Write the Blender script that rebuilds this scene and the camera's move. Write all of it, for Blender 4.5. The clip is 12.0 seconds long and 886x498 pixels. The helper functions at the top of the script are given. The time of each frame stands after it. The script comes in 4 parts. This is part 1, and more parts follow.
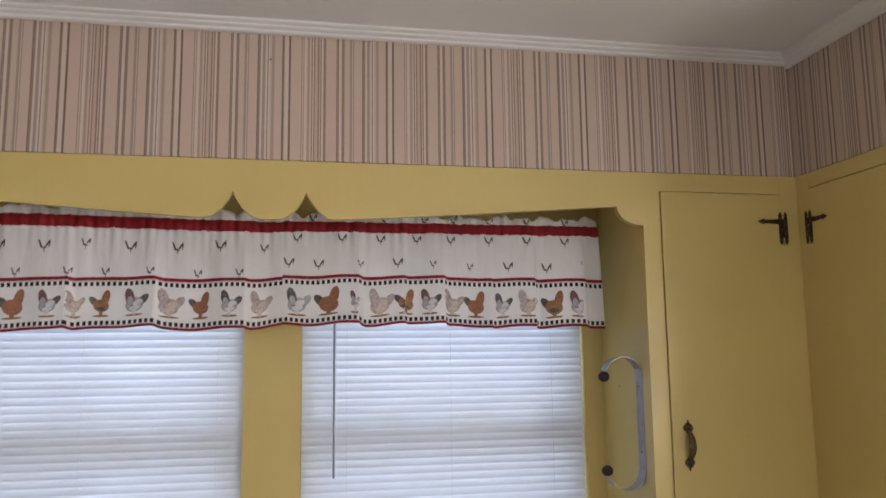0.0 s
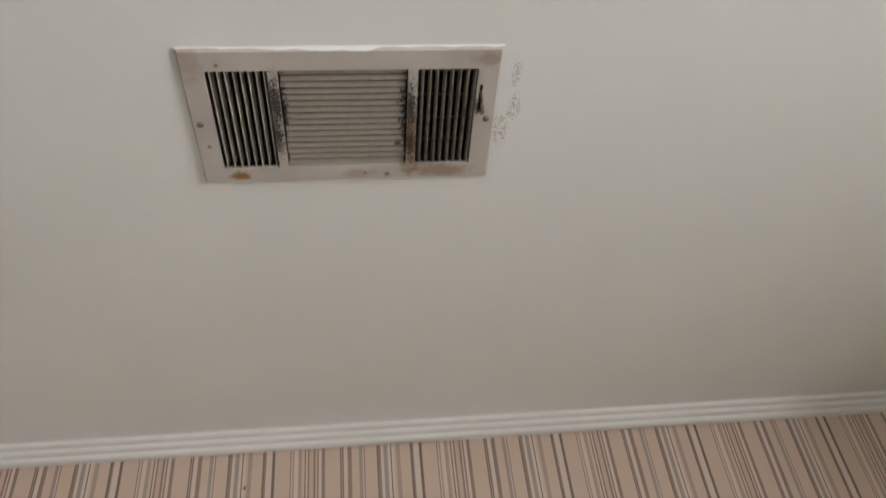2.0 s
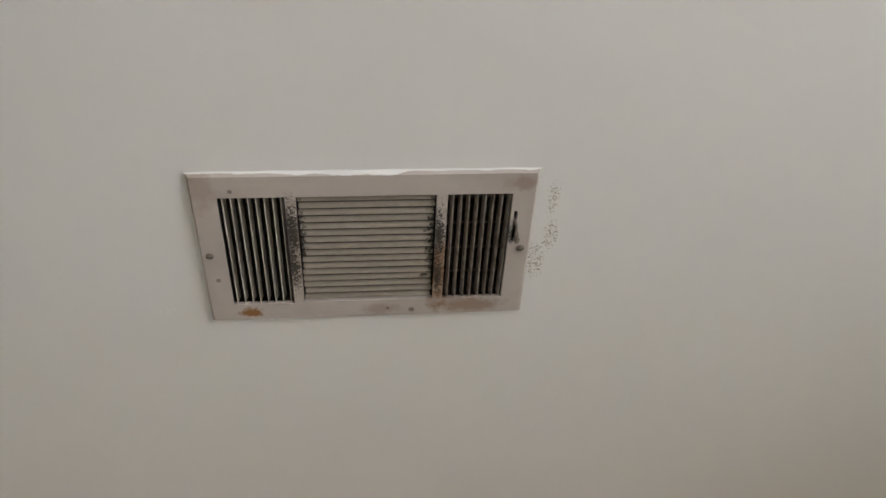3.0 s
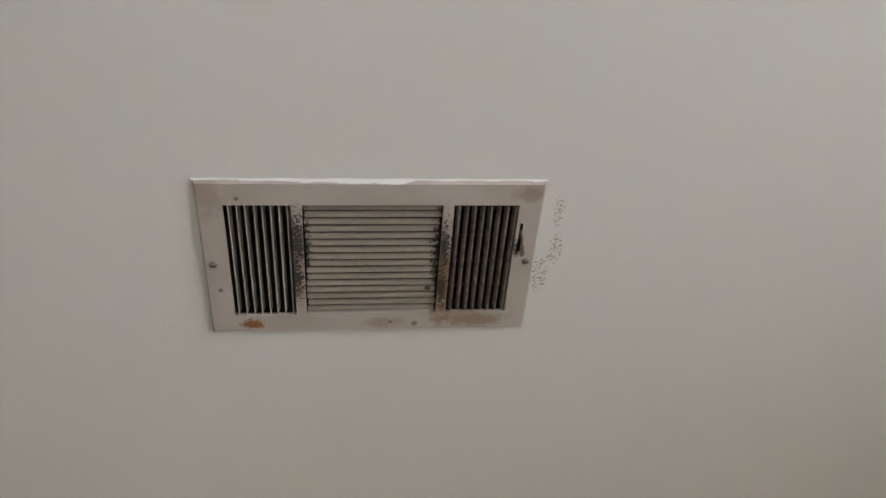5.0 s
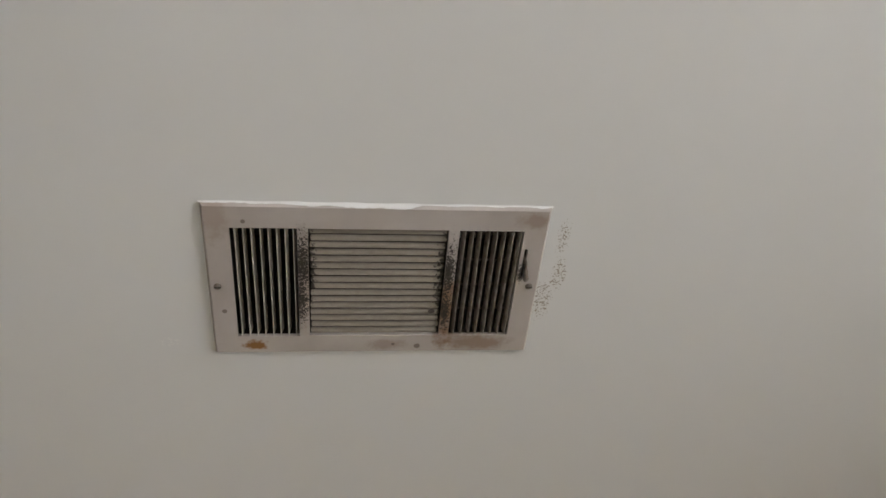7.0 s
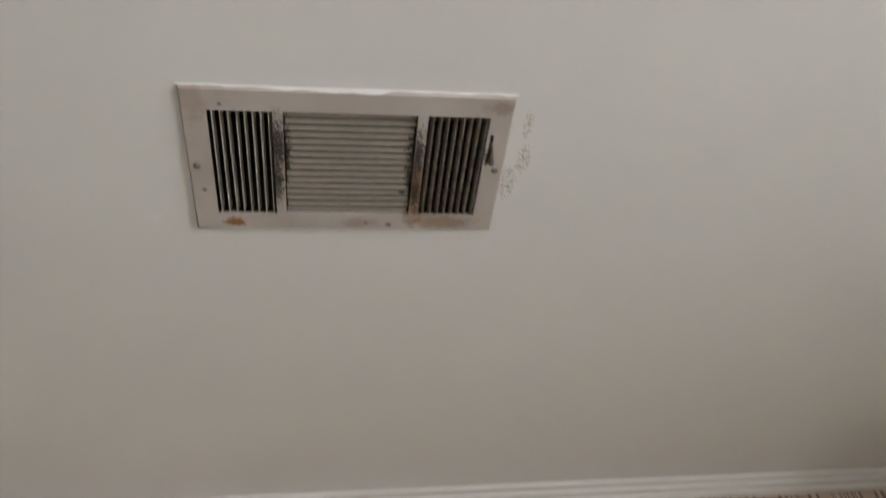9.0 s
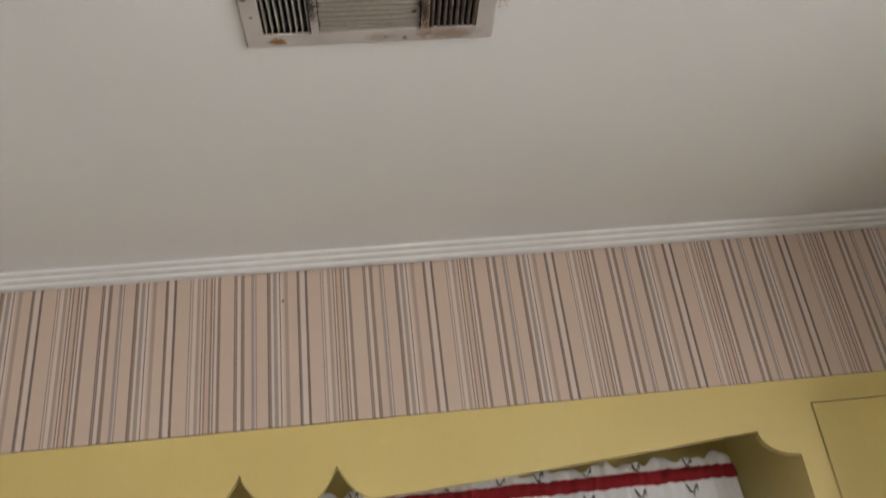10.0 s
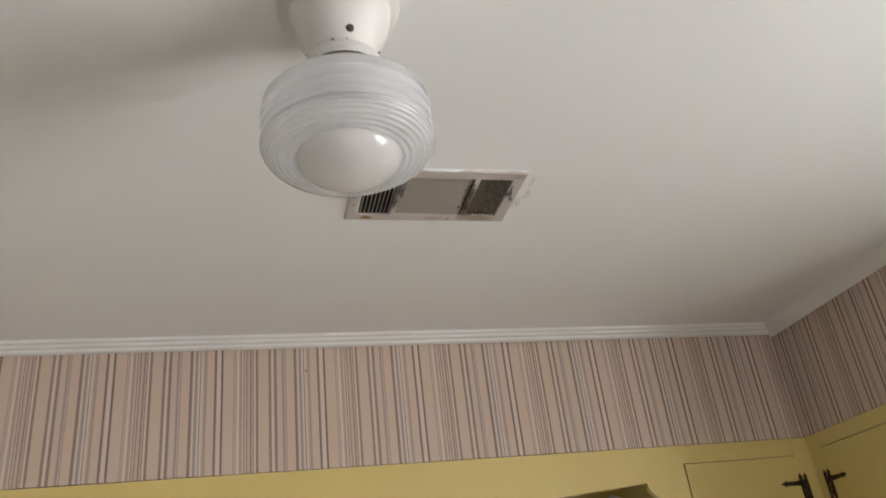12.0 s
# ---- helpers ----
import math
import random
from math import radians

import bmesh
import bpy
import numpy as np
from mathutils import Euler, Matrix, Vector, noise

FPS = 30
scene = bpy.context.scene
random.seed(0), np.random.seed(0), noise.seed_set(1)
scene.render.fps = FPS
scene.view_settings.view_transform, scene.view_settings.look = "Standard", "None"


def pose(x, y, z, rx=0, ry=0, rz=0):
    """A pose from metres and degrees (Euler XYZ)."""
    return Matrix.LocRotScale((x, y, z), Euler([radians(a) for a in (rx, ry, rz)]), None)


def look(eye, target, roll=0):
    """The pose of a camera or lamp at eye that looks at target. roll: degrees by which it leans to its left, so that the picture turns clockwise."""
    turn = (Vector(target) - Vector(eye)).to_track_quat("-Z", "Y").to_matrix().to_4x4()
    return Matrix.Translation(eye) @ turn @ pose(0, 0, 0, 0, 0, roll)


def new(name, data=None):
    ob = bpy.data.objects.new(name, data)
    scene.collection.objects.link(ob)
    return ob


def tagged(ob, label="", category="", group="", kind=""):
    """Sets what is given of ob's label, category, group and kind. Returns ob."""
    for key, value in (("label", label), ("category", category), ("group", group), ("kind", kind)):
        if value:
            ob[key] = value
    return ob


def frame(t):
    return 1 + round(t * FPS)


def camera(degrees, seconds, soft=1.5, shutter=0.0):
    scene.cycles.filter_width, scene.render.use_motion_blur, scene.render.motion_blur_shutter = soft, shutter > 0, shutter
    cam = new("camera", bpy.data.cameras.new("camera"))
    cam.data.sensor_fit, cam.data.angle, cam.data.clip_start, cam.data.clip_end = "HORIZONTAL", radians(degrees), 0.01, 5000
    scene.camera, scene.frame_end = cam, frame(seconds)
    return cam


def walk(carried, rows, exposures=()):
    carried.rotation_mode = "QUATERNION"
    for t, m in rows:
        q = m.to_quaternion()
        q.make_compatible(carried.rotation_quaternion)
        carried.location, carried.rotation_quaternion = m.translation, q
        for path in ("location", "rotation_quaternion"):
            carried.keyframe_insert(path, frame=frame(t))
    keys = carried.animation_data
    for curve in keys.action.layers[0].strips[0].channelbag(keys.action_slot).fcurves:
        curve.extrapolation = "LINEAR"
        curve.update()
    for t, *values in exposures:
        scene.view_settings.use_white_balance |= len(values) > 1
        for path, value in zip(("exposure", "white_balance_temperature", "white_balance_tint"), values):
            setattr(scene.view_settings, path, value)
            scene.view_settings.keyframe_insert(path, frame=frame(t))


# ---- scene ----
cam = camera(59.6, 12.0, shutter=0.3)
PATH = [
    (0, (0.089, 0.185, 1.57), (0.456, 2.133, 1.836), -0.7),
    (0.25, (0.128, 0.257, 1.585), (0.481, 2.198, 1.913), -2.0),
    (0.5, (0.175, 0.341, 1.595), (0.476, 2.263, 2.056), -2.9),
    (0.75, (0.231, 0.443, 1.599), (0.469, 2.334, 2.203), -3.0),
    (1, (0.26, 0.545, 1.61), (0.473, 2.38, 2.377), -3.2),
    (1.25, (0.258, 0.63, 1.64), (0.476, 2.403, 2.54), -4.3),
    (1.5, (0.252, 0.702, 1.678), (0.468, 2.398, 2.715), -5.4),
    (1.75, (0.239, 0.766, 1.712), (0.455, 2.392, 2.855), -6.3),
    (2, (0.232, 0.816, 1.74), (0.448, 2.339, 3.018), -7.3),
    (2.25, (0.235, 0.847, 1.764), (0.478, 2.271, 3.149), -8.8),
    (2.5, (0.238, 0.865, 1.783), (0.441, 2.223, 3.238), -8.3),
    (2.7, (0.232, 0.875, 1.792), (0.454, 2.186, 3.286), -9.1),
    (3, (0.217, 0.887, 1.796), (0.423, 2.143, 3.339), -8.6),
    (5, (0.197, 0.913, 1.782), (0.44, 2.085, 3.384), -9.8),
    (5.5, (0.2, 0.914, 1.786), (0.454, 2.061, 3.405), -10.2),
    (6, (0.203, 0.904, 1.791), (0.45, 2.048, 3.412), -9.9),
    (6.5, (0.194, 0.896, 1.791), (0.451, 2.046, 3.407), -10.0),
    (8.5, (0.165, 0.911, 1.782), (0.472, 2.081, 3.375), -10.6),
    (8.7, (0.172, 0.902, 1.777), (0.497, 2.123, 3.327), -10.7),
    (9, (0.194, 0.861, 1.758), (0.499, 2.256, 3.159), -8.5),
    (9.25, (0.208, 0.808, 1.73), (0.513, 2.375, 2.935), -8.3),
    (9.5, (0.214, 0.751, 1.702), (0.496, 2.425, 2.76), -8.5),
    (9.75, (0.211, 0.697, 1.686), (0.473, 2.391, 2.717), -8.4),
    (10, (0.193, 0.644, 1.677), (0.392, 2.429, 2.556), -7.0),
    (10.25, (0.143, 0.589, 1.666), (0.362, 2.416, 2.451), -6.1),
    (10.5, (0.084, 0.54, 1.651), (0.404, 2.382, 2.362), -5.5),
    (10.75, (0.046, 0.498, 1.632), (0.487, 2.336, 2.288), -5.6),
    (11, (0.015, 0.44, 1.622), (0.555, 2.258, 2.259), -6.3),
    (11.25, (-0.025, 0.344, 1.631), (0.531, 2.127, 2.346), -6.8),
    (11.5, (-0.068, 0.24, 1.64), (0.456, 1.988, 2.459), -6.9),
    (11.75, (-0.106, 0.161, 1.636), (0.405, 1.893, 2.496), -7.1),
    (12, (-0.139, 0.099, 1.627), (0.343, 1.817, 2.531), -7.1),
]
walk(cam, [(t, look(eye, target, roll)) for t, eye, target, roll in PATH],
     [(0, -0.20, 6600, 16), (0.5, -0.20, 6600, 15), (1, -0.10, 6600, 14), (2, -0.08, 6500, 10), (3, -0.18, 6500, 10), (5, -0.30, 6500, 10), (8.5, -0.31, 6500, 10), (9.5, -0.12, 6500, 10),
      (10.5, -0.03, 6500, 11), (12, -0.05, 6500, 11)])

# ---- world, daylight, south fill and exposure ----
scene.view_settings.exposure = 0.0
world = bpy.data.worlds.new("sky")
scene.world = world
world.use_nodes = True
wn = world.node_tree
sky = wn.nodes.new("ShaderNodeTexSky")
sky.sky_type, sky.sun_disc = "NISHITA", False
sky.sun_elevation, sky.sun_rotation = radians(40), radians(160)
wn.links.new(sky.outputs[0], wn.nodes["Background"].inputs[0])
wn.nodes["Background"].inputs[1].default_value = 0.1


def window_light(name, where, target, w, h, watts, colour):
    lamp = bpy.data.lights.new(name, "AREA")
    lamp.shape, lamp.size, lamp.size_y, lamp.energy, lamp.color = "RECTANGLE", w, h, watts, colour
    ob = new(name, lamp)
    ob.matrix_world = look(where, target)
    return ob


EAST_WATTS, NORTH_WATTS, SOUTH_FILL_WATTS = 56, 8.6, 9
for ey in (-0.53, 0.13):
    window_light("daylight_east", (2.34, ey, 1.40), (0, ey, 1.40), 0.46, 1.20, EAST_WATTS / 2, (0.985, 0.985, 0.985))
# added fill from an unseen south opening, evens out the north wall
window_light("fill_south", (1.1, -2.78, 1.5), (1.1, 0, 1.5), 1.1, 1.0, SOUTH_FILL_WATTS, (1.0, 0.985, 0.97))
for nx in (-0.4965, 0.5345):
    window_light("daylight_north", (nx, 2.80, 1.46), (nx, 0, 1.46), 0.90, 0.98, NORTH_WATTS, (0.74, 0.86, 1.0))

# ---- materials ----


class Mat:
    """A node material with a few shorthands."""

    def __init__(self, name, colour=(0.5, 0.5, 0.5), rough=0.5, metal=0.0):
        self.m = bpy.data.materials.new(name)
        self.m.use_nodes = True
        self.t = self.m.node_tree
        self.b = self.t.nodes["Principled BSDF"]
        self.set("Base Color", (*colour, 1))
        self.set("Roughness", rough)
        self.set("Metallic", metal)
        self._pos = None

    def set(self, key, v):
        if isinstance(v, bpy.types.NodeSocket):
            self.t.links.new(v, self.b.inputs[key])
        else:
            self.b.inputs[key].default_value = v

    def node(self, kind):
        return self.t.nodes.new(kind)

    def put(self, sock, v):
        if isinstance(v, bpy.types.NodeSocket):
            self.t.links.new(v, sock)
        else:
            sock.default_value = v

    def pos(self):
        if self._pos is None:
            g = self.node("ShaderNodeNewGeometry")
            self._pos = g.outputs["Position"]
        return self._pos

    def xyz(self, vec=None):
        n = self.node("ShaderNodeSeparateXYZ")
        self.t.links.new(vec or self.pos(), n.inputs[0])
        return n.outputs

    def math(self, op, a, b=0.0, c=None, clamp=False):
        n = self.node("ShaderNodeMath")
        n.operation, n.use_clamp = op, clamp
        self.put(n.inputs[0], a)
        self.put(n.inputs[1], b)
        if c is not None:
            self.put(n.inputs[2], c)
        return n.outputs[0]

    def between(self, v, lo, hi, soft=0.0):
        """1 where lo < v < hi, with soft edges."""
        if soft <= 0:
            return self.math("MULTIPLY", self.math("GREATER_THAN", v, lo), self.math("LESS_THAN", v, hi))
        return self.math("MULTIPLY", self.ramp(v, lo - soft, lo + soft), self.ramp(v, hi + soft, hi - soft))

    def ramp(self, v, lo, hi, to0=0.0, to1=1.0):
        n = self.node("ShaderNodeMapRange")
        for i, q in enumerate((v, lo, hi, to0, to1)):
            self.put(n.inputs[i], q)
        return n.outputs[0]

    def noise(self, scale, detail=3.0, rough=0.55, stretch=None, vec=None):
        n = self.node("ShaderNodeTexNoise")
        v = vec or self.pos()
        if stretch:
            mp = self.node("ShaderNodeMapping")
            self.t.links.new(v, mp.inputs[0])
            mp.inputs["Scale"].default_value = stretch
            v = mp.outputs[0]
        self.t.links.new(v, n.inputs["Vector"])
        n.inputs["Scale"].default_value = scale
        n.inputs["Detail"].default_value = detail
        n.inputs["Roughness"].default_value = rough
        return n.outputs[0]

    def mix(self, f, a, b):
        n = self.node("ShaderNodeMix")
        n.data_type = "RGBA"
        self.put(n.inputs[0], f)
        for i, c in ((6, a), (7, b)):
            self.put(n.inputs[i], c if isinstance(c, bpy.types.NodeSocket) else (*c, 1))
        return n.outputs[2]

    def bump(self, height, strength=0.2, dist=0.002):
        n = self.node("ShaderNodeBump")
        n.inputs["Strength"].default_value = strength
        n.inputs["Distance"].default_value = dist
        self.t.links.new(height, n.inputs["Height"])
        self.set("Normal", n.outputs[0])

    def blob(self, cx, cy, rx, ry):
        """Falls from 1 at (cx, cy) to 0 at the rim of an oval in plan."""
        p = self.xyz()
        dx = self.math("DIVIDE", self.math("SUBTRACT", p[0], cx), rx)
        dy = self.math("DIVIDE", self.math("SUBTRACT", p[1], cy), ry)
        d = self.math("SQRT", self.math("ADD", self.math("MULTIPLY", dx, dx), self.math("MULTIPLY", dy, dy)))
        return self.math("SUBTRACT", 1.0, d, clamp=True)


def paint(name, colour, dark, rough=0.45, brush=(1, 1, 1), bump=0.15):
    m = Mat(name, colour, rough)
    big = m.ramp(m.noise(2.3, 4), 0.35, 0.75)
    fine = m.ramp(m.noise(70, 3, 0.6, brush), 0.35, 0.75)
    c = m.mix(m.math("MULTIPLY", big, 0.55), colour, dark)
    m.set("Base Color", m.mix(m.math("MULTIPLY", fine, 0.22), c, dark))
    m.set("Roughness", m.ramp(m.noise(9, 3), 0.3, 0.7, rough - 0.08, rough + 0.12))
    m.bump(m.noise(160, 4, 0.6, brush), bump, 0.002)
    return m.m


yellow = paint("yellow_gloss_paint", (0.595, 0.464, 0.165), (0.545, 0.412, 0.135), 0.36, (1, 1, 0.12))
wall_yellow = paint("yellow_wall_paint", (0.595, 0.464, 0.165), (0.545, 0.412, 0.135), 0.5)
trim_white = paint("white_trim_paint", (0.72, 0.70, 0.675), (0.65, 0.63, 0.60), 0.4, (0.15, 1, 1))
plain_wall = paint("pale_wall_paint", (0.70, 0.69, 0.66), (0.64, 0.63, 0.60), 0.6)
sash_paint = paint("sash_paint", (0.62, 0.55, 0.44), (0.55, 0.47, 0.36), 0.4)


def ceiling_paint():
    m = Mat("ceiling_paint", (0.8, 0.78, 0.74), 0.7)
    big = m.ramp(m.noise(1.6, 4), 0.3, 0.75)
    c = m.mix(big, (0.79, 0.785, 0.775), (0.755, 0.745, 0.73))
    # mildew specks beside the register
    zone = m.math("MAXIMUM", m.math("MAXIMUM", m.blob(0.405, 1.428, 0.017, 0.042), m.blob(0.4185, 1.394, 0.014, 0.034)), m.math("MULTIPLY", m.blob(0.415, 1.346, 0.013, 0.040), 0.8))
    specks = m.ramp(m.math("ADD", m.noise(440, 2, 0.6), m.math("MULTIPLY", m.ramp(zone, 0.0, 0.60), 0.28)), 0.78, 0.85)
    specks = m.math("MULTIPLY", specks, m.ramp(zone, 0.02, 0.2))
    c = m.mix(m.math("MULTIPLY", specks, 0.70), c, (0.25, 0.185, 0.11))
    # a small flaked patch
    chip = m.math("MULTIPLY", m.ramp(m.noise(260, 2), 0.52, 0.58), m.ramp(m.blob(0.002, 1.489, 0.012, 0.008), 0.0, 0.3))
    c = m.mix(m.math("MULTIPLY", chip, 0.5), c, (0.88, 0.87, 0.85))
    m.set("Base Color", c)
    m.bump(m.math("ADD", m.noise(55, 4), m.math("MULTIPLY", m.noise(6, 3), 2.0)), 0.10, 0.002)
    return m.m


def wallpaper():
    """Narrow uneven stripes that repeat every 27.4 cm, running on round the corner."""
    m = Mat("striped_wallpaper", (0.6, 0.48, 0.4), 0.65)
    p = m.xyz()
    run = m.math("SUBTRACT", p[0], m.math("SUBTRACT", p[1], 2.184))
    wob = m.math("MULTIPLY", m.math("SUBTRACT", m.noise(7, 2), 0.5), 0.0012)
    u = m.math("FRACT", m.math("DIVIDE", m.math("ADD", m.math("ADD", run, wob), 0.2334), 0.2738))
    BASE, BROWN, DARK, GREY, PALE, MILD, ROSE = (0.525, 0.392, 0.312), (0.225, 0.158, 0.122), (0.120, 0.080, 0.066), (0.290, 0.240, 0.212), (0.575, 0.470, 0.400), (0.345, 0.258, 0.205), (0.50, 0.345, 0.262)
    first = [(0.0, DARK), (0.0028, BROWN), (0.0062, PALE), (0.0169, DARK), (0.0216, BASE), (0.0495, BROWN), (0.0517, PALE), (0.0536, MILD), (0.0572, PALE), (0.0643, MILD), (0.0715, BASE), (0.0768, DARK), (0.0788, PALE),
             (0.0818, BROWN), (0.0852, ROSE), (0.0922, BROWN), (0.0966, PALE), (0.0992, BROWN), (0.1018, PALE), (0.1072, BROWN), (0.1142, BASE)]
    second = [(0.137, BASE), (0.1420, DARK), (0.1442, MILD), (0.1458, DARK), (0.1480, PALE), (0.1560, BROWN), (0.1628, BASE), (0.1765, GREY), (0.1830, PALE), (0.1852, BROWN), (0.1874, BASE), (0.2098, DARK), (0.2128, BROWN),
              (0.2172, PALE), (0.2225, GREY), (0.2300, PALE), (0.2358, DARK), (0.2384, PALE), (0.2426, BASE), (0.2470, MILD), (0.2545, BASE)]
    ramps = []
    for stops in (first, second):
        r = m.node("ShaderNodeValToRGB")
        r.color_ramp.interpolation = "CONSTANT"
        e = r.color_ramp.elements
        e[0].position, e[0].color = stops[0][0] / 0.2738, (*stops[0][1], 1)
        e[1].position, e[1].color = stops[1][0] / 0.2738, (*stops[1][1], 1)
        for at, col in stops[2:]:
            k = e.new(at / 0.2738)
            k.color = (*col, 1)
        m.t.links.new(u, r.inputs[0])
        ramps.append(r.outputs[0])
    c = m.mix(m.math("GREATER_THAN", u, 0.5), ramps[0], ramps[1])
    c = m.mix(m.ramp(m.noise(3, 4), 0.35, 0.8, 0.0, 0.16), c, (0.50, 0.40, 0.30))
    c = m.mix(m.ramp(m.noise(420, 2, 0.6, (1, 1, 0.15)), 0.3, 0.7, 0.0, 0.09), c, (0.66, 0.56, 0.47))
    m.set("Base Color", c)
    m.bump(m.noise(500, 2, 0.6, (1, 1, 0.3)), 0.12, 0.001)
    return m.m


def register_steel():
    m = Mat("register_enamel", (0.56, 0.52, 0.47), 0.42)
    c = m.mix(m.ramp(m.noise(14, 4), 0.35, 0.75), (0.49, 0.445, 0.415), (0.41, 0.365, 0.332))
    grime = m.noise(60, 5, 0.7)
    for cx, cy, rx, ry, s in ((0.298, 1.440, 0.020, 0.075, 0.9), (0.335, 1.487, 0.055, 0.016, 0.6), (0.380, 1.322, 0.026, 0.014, 0.45), (0.146, 1.40, 0.016, 0.09, 0.35), (0.235, 1.489, 0.03, 0.012, 0.4), (0.06, 1.32, 0.02, 0.05, 0.3)):
        spread = m.blob(cx, cy, rx, ry)
        k = m.math("MULTIPLY", m.math("MULTIPLY", m.ramp(m.math("ADD", grime, m.math("MULTIPLY", spread, 0.7)), 0.60, 0.95), m.ramp(spread, 0.0, 0.25)), s)
        c = m.mix(k, c, (0.215, 0.115, 0.055))
    rust = m.ramp(m.math("ADD", m.noise(150, 3), m.math("MULTIPLY", m.blob(0.0935, 1.4895, 0.018, 0.011), 0.8)), 0.66, 0.98)
    c = m.mix(m.math("MULTIPLY", rust, m.ramp(m.blob(0.0935, 1.4895, 0.018, 0.011), 0.0, 0.12)), c, (0.235, 0.105, 0.026))
    fine = m.noise(480, 4, 0.75)
    for cx, cy, rx, ry in ((0.1455, 1.380, 0.014, 0.060), (0.144, 1.425, 0.011, 0.045), (0.2970, 1.390, 0.012, 0.065), (0.2975, 1.440, 0.010, 0.045), (0.3745, 1.388, 0.007, 0.018)):
        zone = m.blob(cx, cy, rx, ry)
        k = m.math("MULTIPLY", m.ramp(m.math("ADD", fine, m.math("MULTIPLY", zone, 0.31)), 0.64, 0.67), m.ramp(zone, 0.0, 0.15))
        c = m.mix(m.math("MULTIPLY", k, 0.97), c, (0.018, 0.014, 0.011))
    for cx, cy, r in ((0.0635, 1.441, 0.0035), (0.270, 1.492, 0.0045), (0.089, 1.327, 0.003), (0.243, 1.489, 0.0025)):
        c = m.mix(m.ramp(m.math("ADD", m.blob(cx, cy, r, r), m.math("MULTIPLY", m.noise(400, 2), 0.3)), 0.25, 0.5, 0.0, 0.75), c, (0.12, 0.085, 0.06))
    m.set("Base Color", c)
    m.set("Roughness", m.ramp(grime, 0.3, 0.7, 0.36, 0.62))
    m.bump(m.noise(220, 4), 0.12, 0.001)
    return m.m


def dusty(name, colour, dirt, amount=0.6, soiled=()):
    m = Mat(name, colour, 0.6)
    c = m.mix(m.ramp(m.noise(110, 4), 0.40, 0.70, 0.0, amount), colour, dirt)
    for cx, cy, rx, ry in soiled:
        zone = m.blob(cx, cy, rx, ry)
        c = m.mix(m.math("MULTIPLY", m.ramp(m.math("ADD", m.noise(300, 3, 0.7), m.math("MULTIPLY", zone, 0.36)), 0.66, 0.74), m.ramp(zone, 0.0, 0.15)), c, (0.03, 0.024, 0.018))
    m.set("Base Color", c)
    m.bump(m.noise(300, 3), 0.2, 0.001)
    return m.m


def bronze_metal(name="aged_bronze", worn_a=(0.055, 0.035, 0.026), worn_b=(0.24, 0.15, 0.07)):
    m = Mat(name, (0.07, 0.045, 0.03), 0.42, 0.75)
    worn = m.ramp(m.noise(120, 4), 0.52, 0.72)
    m.set("Base Color", m.mix(worn, worn_a, worn_b))
    m.set("Roughness", m.ramp(m.noise(200, 3), 0.3, 0.7, 0.34, 0.55))
    m.bump(m.noise(400, 3), 0.25, 0.0008)
    return m.m


def brushed_steel():
    m = Mat("brushed_aluminium", (0.62, 0.62, 0.63), 0.38, 0.9)
    m.set("Roughness", m.ramp(m.noise(400, 2, 0.6, (1, 1, 0.05)), 0.3, 0.7, 0.3, 0.5))
    m.set("Base Color", m.mix(m.ramp(m.noise(40, 3), 0.4, 0.7), (0.34, 0.325, 0.33), (0.26, 0.25, 0.25)))
    return m.m


def slat_vinyl():
    m = Mat("white_blind_vinyl", (0.80, 0.81, 0.82), 0.45)
    tr = m.node("ShaderNodeBsdfTranslucent")
    tr.inputs[0].default_value = (0.80, 0.85, 0.93, 1)
    add = m.node("ShaderNodeMixShader")
    add.inputs[0].default_value = 0.36
    m.t.links.new(m.b.outputs[0], add.inputs[1])
    m.t.links.new(tr.outputs[0], add.inputs[2])
    m.t.links.new(add.outputs[0], m.t.nodes["Material Output"].inputs[0])
    m.set("Base Color", m.mix(m.ramp(m.noise(30, 3, 0.5, (0.3, 1, 1)), 0.4, 0.75, 0, 0.5), (0.82, 0.83, 0.84), (0.72, 0.71, 0.68)))
    return m.m


